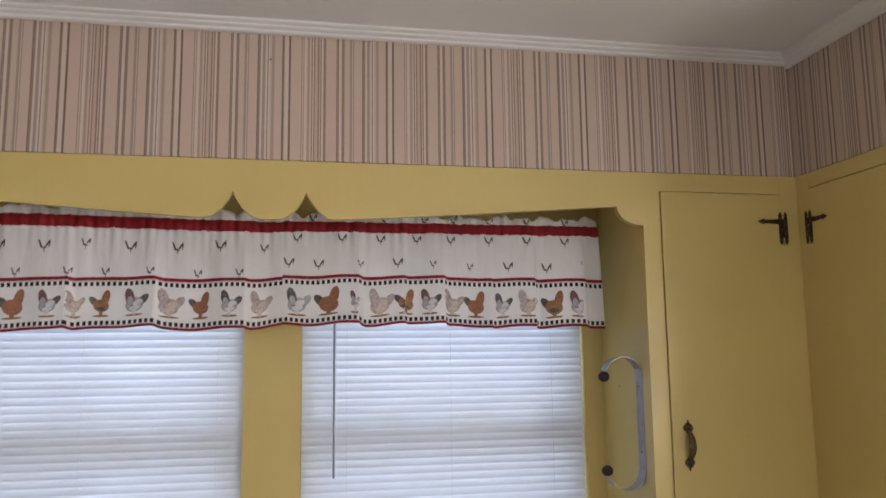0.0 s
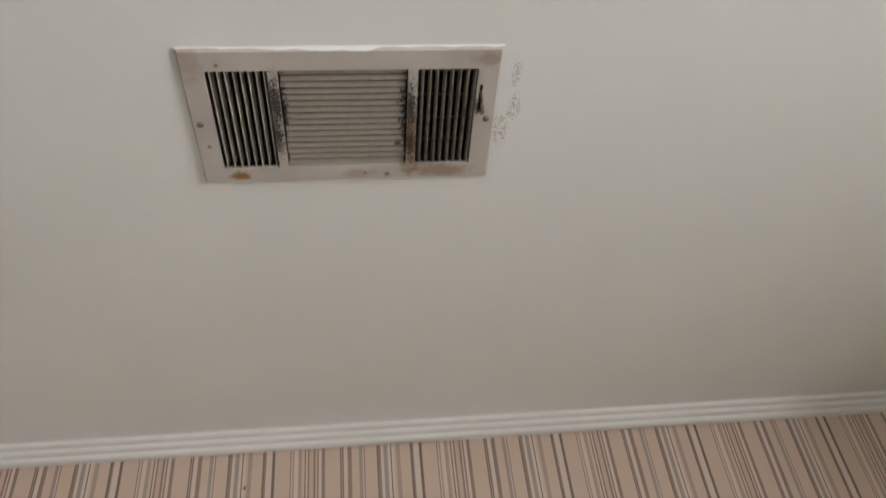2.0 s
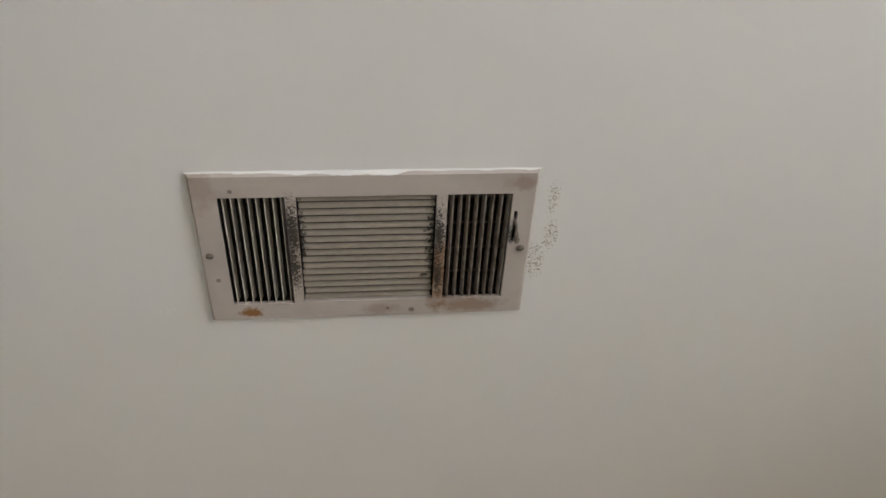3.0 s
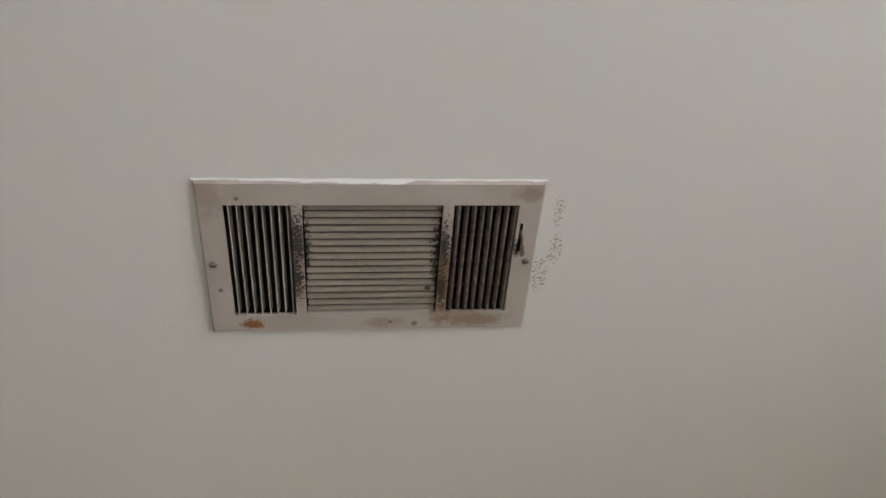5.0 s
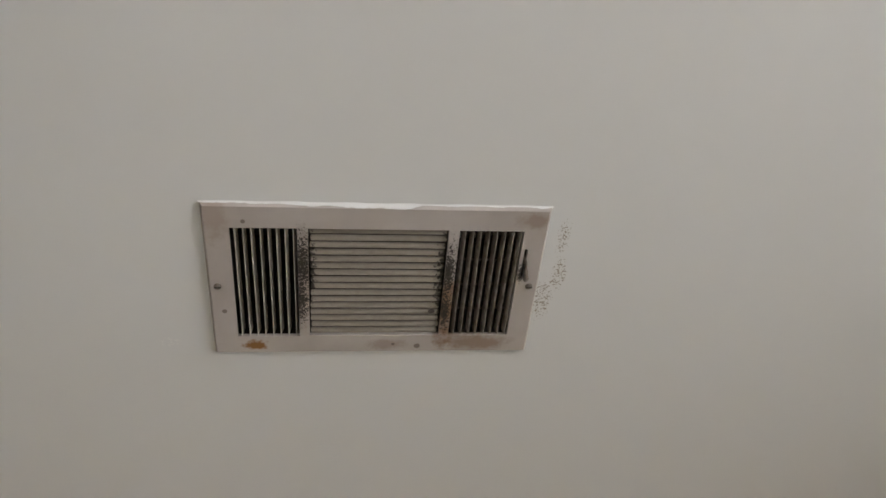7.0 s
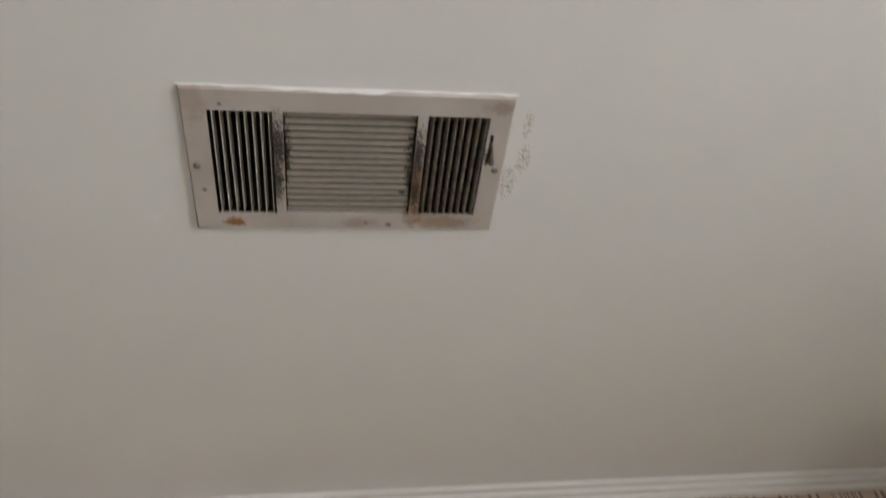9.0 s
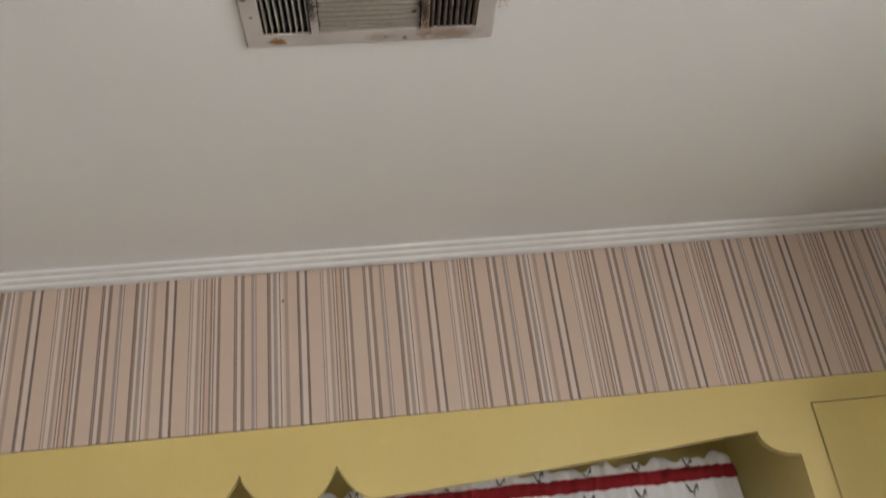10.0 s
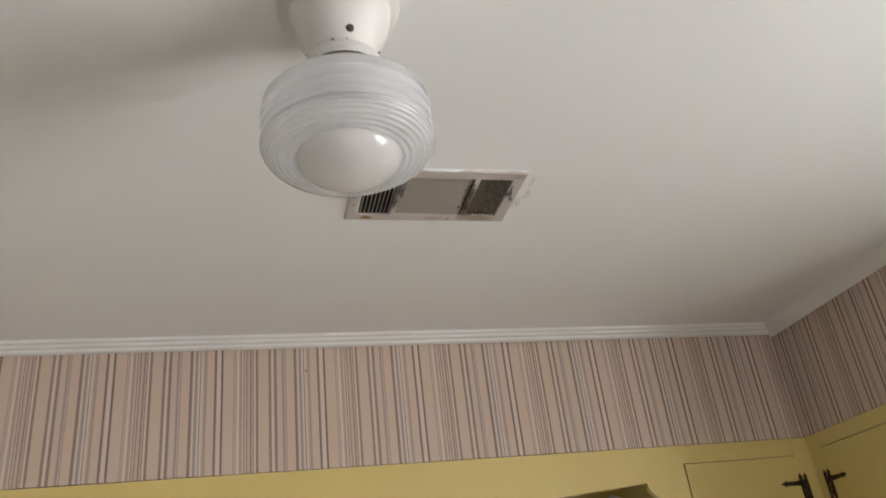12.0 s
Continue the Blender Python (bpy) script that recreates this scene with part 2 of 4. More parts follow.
def cotton(name, v_shift=0.0):
    """White valance cotton with its printed red bands and black checks. UV: metres along, metres above the hem."""
    m = Mat(name, (0.82, 0.79, 0.75), 0.85)
    uvn = m.node("ShaderNodeUVMap")
    uv = m.xyz(uvn.outputs[0])
    u = uv[0]
    v = m.math("ADD", uv[1], m.math("MULTIPLY", m.math("MULTIPLY", m.math("SUBTRACT", m.noise(55, 2), 0.5), 0.010), m.math("GREATER_THAN", uv[1], 0.2)))
    white = m.mix(m.ramp(m.noise(26, 4), 0.35, 0.75), (0.95, 0.935, 0.920), (0.92, 0.900, 0.880))
    red = m.mix(m.ramp(m.noise(60, 3), 0.35, 0.7), (0.43, 0.020, 0.028), (0.31, 0.014, 0.020))
    sq = m.math("GREATER_THAN", m.math("FRACT", m.math("DIVIDE", u, 0.0150)), 0.44)
    rows = m.math("MAXIMUM", m.between(v, 0.0098, 0.0212), m.between(v, 0.1180, 0.1292))
    c = m.mix(m.math("MULTIPLY", sq, rows), white, (0.030, 0.022, 0.024))
    lines = m.math("MAXIMUM", m.between(v, 0.1305, 0.1320), m.between(v, 0.0082, 0.0092))
    c = m.mix(m.math("MULTIPLY", lines, 0.5), c, (0.05, 0.03, 0.03))
    bands = m.math("MAXIMUM", m.math("MAXIMUM", m.between(v, -1.0, 0.0072), m.between(v, 0.1335, 0.1425)), m.between(v, 0.270, 0.300))
    c = m.mix(bands, c, red)
    m.set("Base Color", c)
    weave = m.math("ADD", m.noise(900, 2), m.math("MULTIPLY", m.noise(45, 3), 1.5))
    creases = m.math("MULTIPLY", m.noise(38, 3, 0.55, (1, 1, 0.22)), 9.0)
    m.bump(m.math("ADD", weave, creases), 0.45, 0.001)
    tr = m.node("ShaderNodeBsdfTranslucent")
    m.t.links.new(c, tr.inputs[0])
    mx = m.node("ShaderNodeMixShader")
    mx.inputs[0].default_value = 0.36
    m.t.links.new(m.b.outputs[0], mx.inputs[1])
    m.t.links.new(tr.outputs[0], mx.inputs[2])
    m.t.links.new(mx.outputs[0], m.t.nodes["Material Output"].inputs[0])
    return m.m


def print_ink(name, a, b):
    m = Mat(name, a, 0.85)
    m.set("Base Color", m.mix(m.ramp(m.noise(130, 4, 0.65), 0.38, 0.66), a, b))
    m.bump(m.noise(900, 2), 0.2, 0.001)
    return m.m


def shade_glass(name, clear, opal, rough, tint=(0.95, 0.955, 0.965)):
    """Pressed glass: a clear share, a milky share that light passes through, and a glossy skin."""
    m = Mat(name, tint, rough)
    m.set("IOR", 1.5)
    m.set("Base Color", m.mix(m.ramp(m.noise(24, 3), 0.4, 0.8, 0, 0.3), tint, tuple(0.95 * c for c in tint)))
    tr = m.node("ShaderNodeBsdfTranslucent")
    tr.inputs[0].default_value = (*tint, 1)
    milk = m.node("ShaderNodeMixShader")
    milk.inputs[0].default_value = opal
    m.t.links.new(m.b.outputs[0], milk.inputs[1])
    m.t.links.new(tr.outputs[0], milk.inputs[2])
    see = m.node("ShaderNodeBsdfTransparent")
    see.inputs[0].default_value = (0.985, 0.985, 0.99, 1)
    mx = m.node("ShaderNodeMixShader")
    mx.inputs[0].default_value = clear
    m.t.links.new(milk.outputs[0], mx.inputs[1])
    m.t.links.new(see.outputs[0], mx.inputs[2])
    gloss = m.node("ShaderNodeBsdfGlossy")
    gloss.inputs["Roughness"].default_value = 0.04
    rim = m.node("ShaderNodeLayerWeight")
    rim.inputs[0].default_value = 0.5
    skin = m.math("ADD", m.math("MULTIPLY", m.math("POWER", rim.outputs["Facing"], 3.0), 0.55), 0.07)
    top = m.node("ShaderNodeMixShader")
    m.t.links.new(skin, top.inputs[0])
    m.t.links.new(mx.outputs[0], top.inputs[1])
    m.t.links.new(gloss.outputs[0], top.inputs[2])
    m.t.links.new(top.outputs[0], m.t.nodes["Material Output"].inputs[0])
    return m.m


def pane_glass():
    m = Mat("window_glass", (1, 1, 1), 0.0)
    m.set("Transmission Weight", 1.0)
    m.set("IOR", 1.1)
    return m.m


ceiling_mat, paper, enamel = ceiling_paint(), wallpaper(), register_steel()
fin_mat = dusty("dusty_fin_enamel", (0.48, 0.44, 0.39), (0.22, 0.18, 0.15), 0.5)
grimy_fin = dusty("grimy_fin_enamel", (0.30, 0.26, 0.225), (0.07, 0.055, 0.04), 0.8)
louvre_mat = dusty("louvre_enamel", (0.265, 0.230, 0.190), (0.20, 0.168, 0.134), 0.5, ((0.1525, 1.385, 0.010, 0.065), (0.292, 1.40, 0.014, 0.085)))
# near-black colour puts the duct's inner shade into the paint
duct_mat = dusty("shaded_duct", (0.035, 0.03, 0.027), (0.015, 0.013, 0.012), 0.6)
bronze, steel, vinyl = bronze_metal(), brushed_steel(), slat_vinyl()
# lighter copy of the bronze, for the lit face of the pull
lit_bronze = bronze_metal("lit_bronze", (0.15, 0.10, 0.050), (0.36, 0.26, 0.12))
black_rubber = dusty("black_rubber", (0.016, 0.015, 0.017), (0.03, 0.028, 0.028), 0.3)
clear_wand = Mat("smoky_plastic", (0.33, 0.35, 0.38), 0.25).m
cord_mat = Mat("white_cord", (0.80, 0.81, 0.83), 0.8).m
screw_mat = dusty("rusty_screw", (0.22, 0.19, 0.16), (0.10, 0.065, 0.04), 0.8)
chip_gap_dark = dusty("dark_metal_and_gap", (0.05, 0.04, 0.035), (0.10, 0.07, 0.05), 0.5)
floor_mat = paint("floor_vinyl", (0.38, 0.355, 0.325), (0.33, 0.305, 0.275), 0.5)
fixture_white = paint("fixture_enamel", (0.63, 0.615, 0.585), (0.55, 0.53, 0.49), 0.3)
drum_glass = shade_glass("frosted_drum_glass", 0.42, 0.62, 0.4)
ring_glass = shade_glass("ribbed_clear_glass", 0.70, 0.30, 0.3)
bowl_glass = shade_glass("opal_bowl_glass", 0.18, 0.50, 0.4, (0.88, 0.86, 0.845))
glass = pane_glass()
fabric = cotton("valance_cotton")
INK = {
    "rust": print_ink("rust_ink", (0.38, 0.165, 0.085), (0.24, 0.10, 0.055)),
    "dark": print_ink("dark_ink", (0.075, 0.070, 0.075), (0.19, 0.17, 0.17)),
    "pale": print_ink("pale_ink", (0.60, 0.52, 0.51), (0.34, 0.26, 0.255)),
    "grey": print_ink("grey_ink", (0.52, 0.51, 0.53), (0.33, 0.33, 0.36)),
    "gold": print_ink("gold_ink", (0.43, 0.235, 0.105), (0.25, 0.125, 0.06)),
    "plum": print_ink("plum_ink", (0.17, 0.085, 0.090), (0.27, 0.14, 0.14)),
    "white": print_ink("white_ink", (0.80, 0.79, 0.80), (0.62, 0.61, 0.63)),
    "tan": print_ink("tan_ink", (0.56, 0.46, 0.38), (0.70, 0.61, 0.54)),
}

# ---- mesh helpers ----


def link(name, bm, mats, parent=None, smooth=False):
    me = bpy.data.meshes.new(name)
    bm.normal_update()
    bm.to_mesh(me)
    bm.free()
    for q in mats if isinstance(mats, (list, tuple)) else [mats]:
        me.materials.append(q)
    if smooth:
        for f in me.polygons:
            f.use_smooth = True
    ob = new(name, me)
    if parent:
        ob.parent = parent
    return ob


def part(name, bm, material, parent, label="", smooth=False):
    ob = link(name, bm, material, parent, smooth)
    if label:
        tagged(ob, label)
    return ob


def empty(name, label, category, group=""):
    return tagged(new(name), label, category, group)


def add_box(bm, lo, hi, bevel=0.0):
    c = [(a + b) / 2 for a, b in zip(lo, hi)]
    made = bmesh.ops.create_cube(bm, size=1.0, matrix=Matrix.Translation(c) @ Matrix.Diagonal((*[abs(b - a) for a, b in zip(lo, hi)], 1)))
    if bevel:
        edges = list({e for v in made["verts"] for e in v.link_edges})
        bmesh.ops.bevel(bm, geom=edges, offset=bevel, segments=2, affect="EDGES", profile=0.6)
    return bm


def box(lo, hi, bevel=0.0):
    return add_box(bmesh.new(), lo, hi, bevel)


def extrude(points, axis, a, b):
    """A prism: points (p, q) in the plane across the axis, run from a to b along it."""
    bm = bmesh.new()
    place = {"x": lambda p, q, s: (s, p, q), "y": lambda p, q, s: (p, s, q), "z": lambda p, q, s: (p, q, s)}[axis]
    one = [bm.verts.new(place(p, q, a)) for p, q in points]
    two = [bm.verts.new(place(p, q, b)) for p, q in points]
    bm.faces.new(one)
    bm.faces.new(two[::-1])
    n = len(points)
    for i in range(n):
        bm.faces.new((one[i], one[(i + 1) % n], two[(i + 1) % n], two[i]))
    bmesh.ops.recalc_face_normals(bm, faces=bm.faces)
    return bm


def spin(profile, centre, seg=64, closed=False):
    """A turned body: profile of (radius, z)."""
    bm = bmesh.new()
    rings = []
    for r, z in profile:
        if r < 1e-5:
            rings.append([bm.verts.new((centre[0], centre[1], z))])
        else:
            rings.append([bm.verts.new((centre[0] + r * math.cos(2 * math.pi * i / seg), centre[1] + r * math.sin(2 * math.pi * i / seg), z)) for i in range(seg)])
    pairs = list(zip(rings, rings[1:])) + ([(rings[-1], rings[0])] if closed else [])
    for a, b in pairs:
        for i in range(seg):
            j = (i + 1) % seg
            if len(a) == 1 and len(b) == 1:
                continue
            if len(a) == 1:
                bm.faces.new((a[0], b[i], b[j]))
            elif len(b) == 1:
                bm.faces.new((a[i], a[j], b[0]))
            else:
                bm.faces.new((a[i], a[j], b[j], b[i]))
    bmesh.ops.recalc_face_normals(bm, faces=bm.faces)
    return bm


def tube(points, radii, seg=10):
    """A round bar along points, with a radius at each."""
    bm = bmesh.new()
    pts = [Vector(p) for p in points]
    rings = []
    for i, p in enumerate(pts):
        d = (pts[min(i + 1, len(pts) - 1)] - pts[max(i - 1, 0)]).normalized()
        side = d.cross(Vector((0, 1, 0.05))).normalized() if abs(d.y) < 0.9 else d.cross(Vector((1, 0, 0))).normalized()
        up = side.cross(d)
        rings.append([bm.verts.new(p + radii[i] * (math.cos(2 * math.pi * k / seg) * side + math.sin(2 * math.pi * k / seg) * up)) for k in range(seg)])
    for a, b in zip(rings, rings[1:]):
        for k in range(seg):
            bm.faces.new((a[k], a[(k + 1) % seg], b[(k + 1) % seg], b[k]))
    bm.faces.new(rings[0])
    bm.faces.new(rings[-1][::-1])
    bmesh.ops.recalc_face_normals(bm, faces=bm.faces)
    return bm


def holed_wall(name, axis, at, thick, span, height, holes, material):
    """A wall across the axis, with its face at `at`; holes as (a0, a1, z0, z1). One mesh on a shared grid."""
    us = sorted({span[0], span[1], *[h[0] for h in holes], *[h[1] for h in holes]})
    zs = sorted({height[0], height[1], *[h[2] for h in holes], *[h[3] for h in holes]})
    bm = bmesh.new()

    def solid(i, j):
        if not (0 <= i < len(us) - 1 and 0 <= j < len(zs) - 1):
            return False
        u, z = (us[i] + us[i + 1]) / 2, (zs[j] + zs[j + 1]) / 2
        return not any(h[0] < u < h[1] and h[2] < z < h[3] for h in holes)

    cache = {}

    def vert(i, j, k):
        if (i, j, k) not in cache:
            d = at + (thick if k else 0)
            cache[i, j, k] = bm.verts.new({"y": (us[i], d, zs[j]), "x": (d, us[i], zs[j]), "z": (us[i], zs[j], d)}[axis])
        return cache[i, j, k]

    for i in range(len(us) - 1):
        for j in range(len(zs) - 1):
            if not solid(i, j):
                continue
            for k in (0, 1):
                bm.faces.new([vert(i, j, k), vert(i + 1, j, k), vert(i + 1, j + 1, k), vert(i, j + 1, k)])
            for (di, dj), (a, b) in {(-1, 0): ((i, j), (i, j + 1)), (1, 0): ((i + 1, j), (i + 1, j + 1)), (0, -1): ((i, j), (i + 1, j)), (0, 1): ((i, j + 1), (i + 1, j + 1))}.items():
                if not solid(i + di, j + dj):
                    bm.faces.new([vert(*a, 0), vert(*b, 0), vert(*b, 1), vert(*a, 1)])
    bmesh.ops.recalc_face_normals(bm, faces=bm.faces)
    return tagged(link(name, bm, material), kind="structure")


# ---- the room ----
W0, W1, S0, N1, TOP = -2.4, 2.15, -2.6, 2.52, 2.438
BACK, SIDE_END = 1.85, 1.42  # the side cabinets' back, and their unseen end, set to shape the ceiling's shadow
NL, NR = (-0.93, -0.063, 0.98, 1.94), (0.101, 0.976, 0.98, 1.94)
tagged(link("floor", box((W0 - 0.15, S0 - 0.15, -0.1), (W1 + 0.15, N1 + 0.15, 0.0)), floor_mat), "brown vinyl kitchen floor", "floor", kind="structure")
tagged(holed_wall("ceiling", "z", TOP, 0.12, (W0 - 0.15, W1 + 0.15), (S0 - 0.15, N1 + 0.15), [(0.066, 0.380, 1.322, 1.487)], ceiling_mat),
       "white painted ceiling with mildew specks by the register", "ceiling")
tagged(holed_wall("wall_north", "y", N1, 0.15, (W0, W1), (0.0, TOP), [NL, NR], wall_yellow), "yellow painted window wall", "wall")
EW = [(-0.77, -0.29, 0.78, 2.02), (-0.11, 0.37, 0.78, 2.02)]
tagged(holed_wall("wall_east", "x", W1, 0.15, (S0 - 0.15, N1 + 0.15), (0.0, TOP), EW, plain_wall), "pale painted wall", "wall")
tagged(link("wall_east_return", box((BACK, SIDE_END, 0.0), (W1, N1, TOP)), plain_wall), "pale painted wall beside the cabinets", "wall", kind="structure")
tagged(holed_wall("wall_south", "y", S0 - 0.15, 0.15, (W0, W1), (0.0, TOP), [(0.5, 1.7, 0.95, 2.05)], plain_wall), "pale painted wall", "wall")
tagged(holed_wall("wall_west", "x", W0 - 0.15, 0.15, (S0 - 0.15, N1 + 0.15), (0.0, TOP), [], plain_wall), "pale painted wall", "wall")

FACE, SIDE = 2.180, 1.520
tagged(link("soffit_north", box((W0, FACE + 0.004, 2.0705), (SIDE + 0.004, N1, TOP)), paper), "boxed soffit papered in narrow brown and beige stripes", "soffit", kind="structure")
tagged(link("soffit_east", box((SIDE + 0.004, SIDE_END, 2.0705), (BACK, N1, TOP)), paper), "boxed soffit papered in narrow brown and beige stripes", "soffit", kind="structure")


def crown_profile(out, drop, bead=0.0042):
    """Three soft beads between wall and ceiling: (distance from wall, distance under ceiling)."""
    pts = [(0.0, 0.0), (0.0, drop)]
    for k in range(3):
        a, b = k / 3, (k + 1) / 3
        for s in (0.06, 0.3, 0.5, 0.7, 0.94):
            q = a + (b - a) * s
            swell = bead * math.sin(math.pi * s)
            pts.append((out * q + swell * 0.75 + 0.004, drop * (1 - q) + swell * 0.75))
    pts.append((out + 0.006, 0.0))
    return pts


north = [(FACE + 0.004 - d, TOP - h) for d, h in crown_profile(0.032, 0.030)]
tagged(link("trim_crown_north", extrude(north, "x", W0, SIDE - 0.004), trim_white), "white beaded ceiling moulding", "moulding", kind="structure")
east = [(SIDE + 0.004 - d, TOP - h) for d, h in crown_profile(0.040, 0.037, 0.0016)]
tagged(link("trim_crown_east", extrude(east, "y", SIDE_END, FACE + 0.003), trim_white), "white beaded ceiling moulding", "moulding", kind="structure")

# the scalloped board over the windows
MID, END = 0.0145, 0.959


def board_outline():
    def arc(p, q, sag, n=10):
        out = []
        for i in range(n + 1):
            s = i / n
            out.append((p[0] + (q[0] - p[0]) * s, p[1] + (q[1] - p[1]) * s + sag(s)))
        return out

    right = [(MID + 0.0925, 1.984)]
    for i in range(1, 11):  # flank of the notch, then the long sweep
        s = i / 10
        right.append((MID + 0.0925 + 0.075 * s, 1.984 - 0.068 * (1 - (1 - s) ** 2.2)))
    for i in range(1, 15):
        s = i / 14
        right.append((MID + 0.1675 + (END - MID - 0.1675) * s, 1.916 + 0.053 * s ** 1.12))
    for i in range(1, 9):  # quarter cove down to the stile
        a = math.pi / 2 * i / 8
        right.append((END + 0.0755 * (1 - math.cos(a)), 1.969 - 0.053 * math.sin(a)))
    right.append((1.036, 1.9155))
    bump = []
    for i in range(1, 16):
        s = i / 16 * 2 - 1
        bump.append((MID + 0.0925 * s, 1.914 + 0.070 * abs(s) ** 3.0))
    left = [(2 * MID - x, z) for x, z in right]
    low = left[::-1] + bump + right
    return low


low_edge = board_outline()
board = empty("valance_board", "scalloped yellow painted wooden board over the windows", "valance board")
part("board", extrude([(W0 + 0.9, 2.068), (W0 + 0.9, 1.917)] + low_edge + [(1.036, 2.068)], "y", FACE, FACE + 0.019), yellow, board)
# unseen yellow panel, added to bounce light into the recess
part("bounce_panel", box((W0 + 0.9, FACE + 0.0195, 2.050), (1.036, N1 - 0.001, 2.0675)), yellow, board)


# ---- cabinets ----
def hl_hinge(parent, origin, across, out):
    """An aged bronze hinge: two upright pointed leaves and one pointed arm. across: towards the door, out: off the face."""
    o, ax, n, up = Vector(origin), Vector(across), Vector(out), Vector((0, 0, 1))

    def plate(pts, t=0.003):
        bm = bmesh.new()
        a = [bm.verts.new(o + ax * u + up * v + n * 0.0006) for u, v in pts]
        b = [bm.verts.new(o + ax * (u * 0.98 + 0.02 * pts[0][0]) + up * v + n * t) for u, v in pts]
        bm.faces.new(a)
        bm.faces.new(b)
        for i in range(len(pts)):
            j = (i + 1) % len(pts)
            bm.faces.new((a[i], a[j], b[j], b[i]))
        bmesh.ops.recalc_face_normals(bm, faces=bm.faces)
        return bm

    def leaf(c, w):
        half = [(w, 0.030), (w * 0.7, 0.033), (w * 1.15, 0.037), (w * 0.55, 0.042), (0.0005, 0.048)]
        r = [(c + u, v) for u, v in half]
        l = [(c - u, v) for u, v in half[::-1]]
        return r + l + [(c - u, -v) for u, v in half] + [(c + u, -v) for u, v in half[::-1]]

    h = new("hinge")
    h.parent = parent
    tagged(h, "aged bronze pointed cabinet hinge")
    part("leaf", plate(leaf(0.0085, 0.0056)), bronze, h)
    part("leaf", plate(leaf(-0.0085, 0.0052)), bronze, h)
    arm = [(0.012, 0.027), (0.056, 0.0245), (0.058, 0.0215), (0.062, 0.0275), (0.080, 0.0195), (0.062, 0.0115), (0.058, 0.0175), (0.056, 0.0145), (0.012, 0.012)]
    part("arm", plate(arm), bronze, h)
    bar = tube([o + up * z + n * 0.003 for z in (-0.027, -0.026, 0.026, 0.027)], [0.001, 0.0032, 0.0032, 0.001], 10)
    part("knuckle", bar, bronze, h, smooth=True)
    for u, v in ((0.009, 0.022), (0.009, -0.022), (-0.009, 0.022), (-0.009, -0.022), (0.048, 0.0195)):
        c = o + ax * u + up * v + n * 0.003
        b2 = bmesh.new()
        bmesh.ops.create_uvsphere(b2, u_segments=8, v_segments=6, radius=0.0019, matrix=Matrix.Translation(c))
        part("screw", b2, bronze, h, smooth=True)
    return h


def bail_pull(parent, x, z, y):
    """A bowed pull with pointed leaf-shaped ends, standing upright on the face at y."""
    h = new("handle")
    h.parent = parent
    tagged(h, "aged bronze bowed pull with pointed ends")
    for s in (1, -1):
        pts = [(0.0, 0.068), (0.0026, 0.060), (0.0090, 0.055), (0.0145, 0.047), (0.0125, 0.040), (0.0060, 0.036), (0.0040, 0.033)]
        ring = pts + [(-u, v) for u, v in pts[::-1] if u > 0]
        bm = extrude([(x + u, z + s * v) for u, v in ring], "y", y - 0.0035, y - 0.0004)
        part("end_plate", bm, bronze, h)
        b2 = bmesh.new()
        bmesh.ops.create_uvsphere(b2, u_segments=16, v_segments=10, radius=0.0055, matrix=Matrix.Translation((x, y - 0.0035, z + s * 0.047)) @ Matrix.Diagonal((1, 0.6, 1, 1)))
        part("stud", b2, bronze, h, smooth=True)
    path, rad = [], []
    for i in range(17):
        a = -1 + 2 * i / 16
        path.append((x, y - 0.004 - 0.017 * (1 - abs(a) ** 2.4), z + 0.037 * a))
        rad.append(0.0028 + 0.0030 * (1 - a * a))
    # a broad strap in lighter bronze for its lit face, with a dark raised edge
    strap = tube(path, rad, 14)
    for v in strap.verts:
        v.co.x = x + 1.65 * (v.co.x - x)
    part("grip", strap, lit_bronze, h, "bronze strap toned lighter as if lit", True)
    part("grip_edge", tube([(px + 1.65 * r - 0.0010, py - 0.0012, pz) for (px, py, pz), r in zip(path, rad)], [0.0026] * 17, 8), bronze, h, smooth=True)



def screwed_cabinet_north():
    c = empty("corner_cabinet", "yellow painted wall cabinet with a flush door and bronze hardware", "cabinet")
    B = 0.98
    part("stile", box((1.0360, FACE, B), (1.0875, FACE + 0.019, 2.068)), yellow, c)
    part("stile", box((1.4650, FACE, B), (SIDE, FACE + 0.019, 2.068)), yellow, c)
    part("top_rail", box((1.0875, FACE + 0.0004, 2.0158), (1.4650, FACE + 0.019, 2.068)), yellow, c)
    part("side_panel", box((1.0365, FACE + 0.019, B), (1.0540, N1 - 0.002, 2.0670)), yellow, c)
    part("bottom_panel", box((1.0540, FACE + 0.019, B), (BACK - 0.002, N1 - 0.002, B + 0.018)), yellow, c)
    door = part("door", box((1.0905, FACE - 0.0030, B + 0.004), (1.4640, FACE + 0.0155, 2.0135), 0.0012), yellow, c)
    bail_pull(door, 1.136, 1.3135, FACE - 0.0035)
    hl_hinge(door, (1.4665, FACE - 0.0036, 1.9145), (-1, 0, 0), (0, -1, 0))
    return c


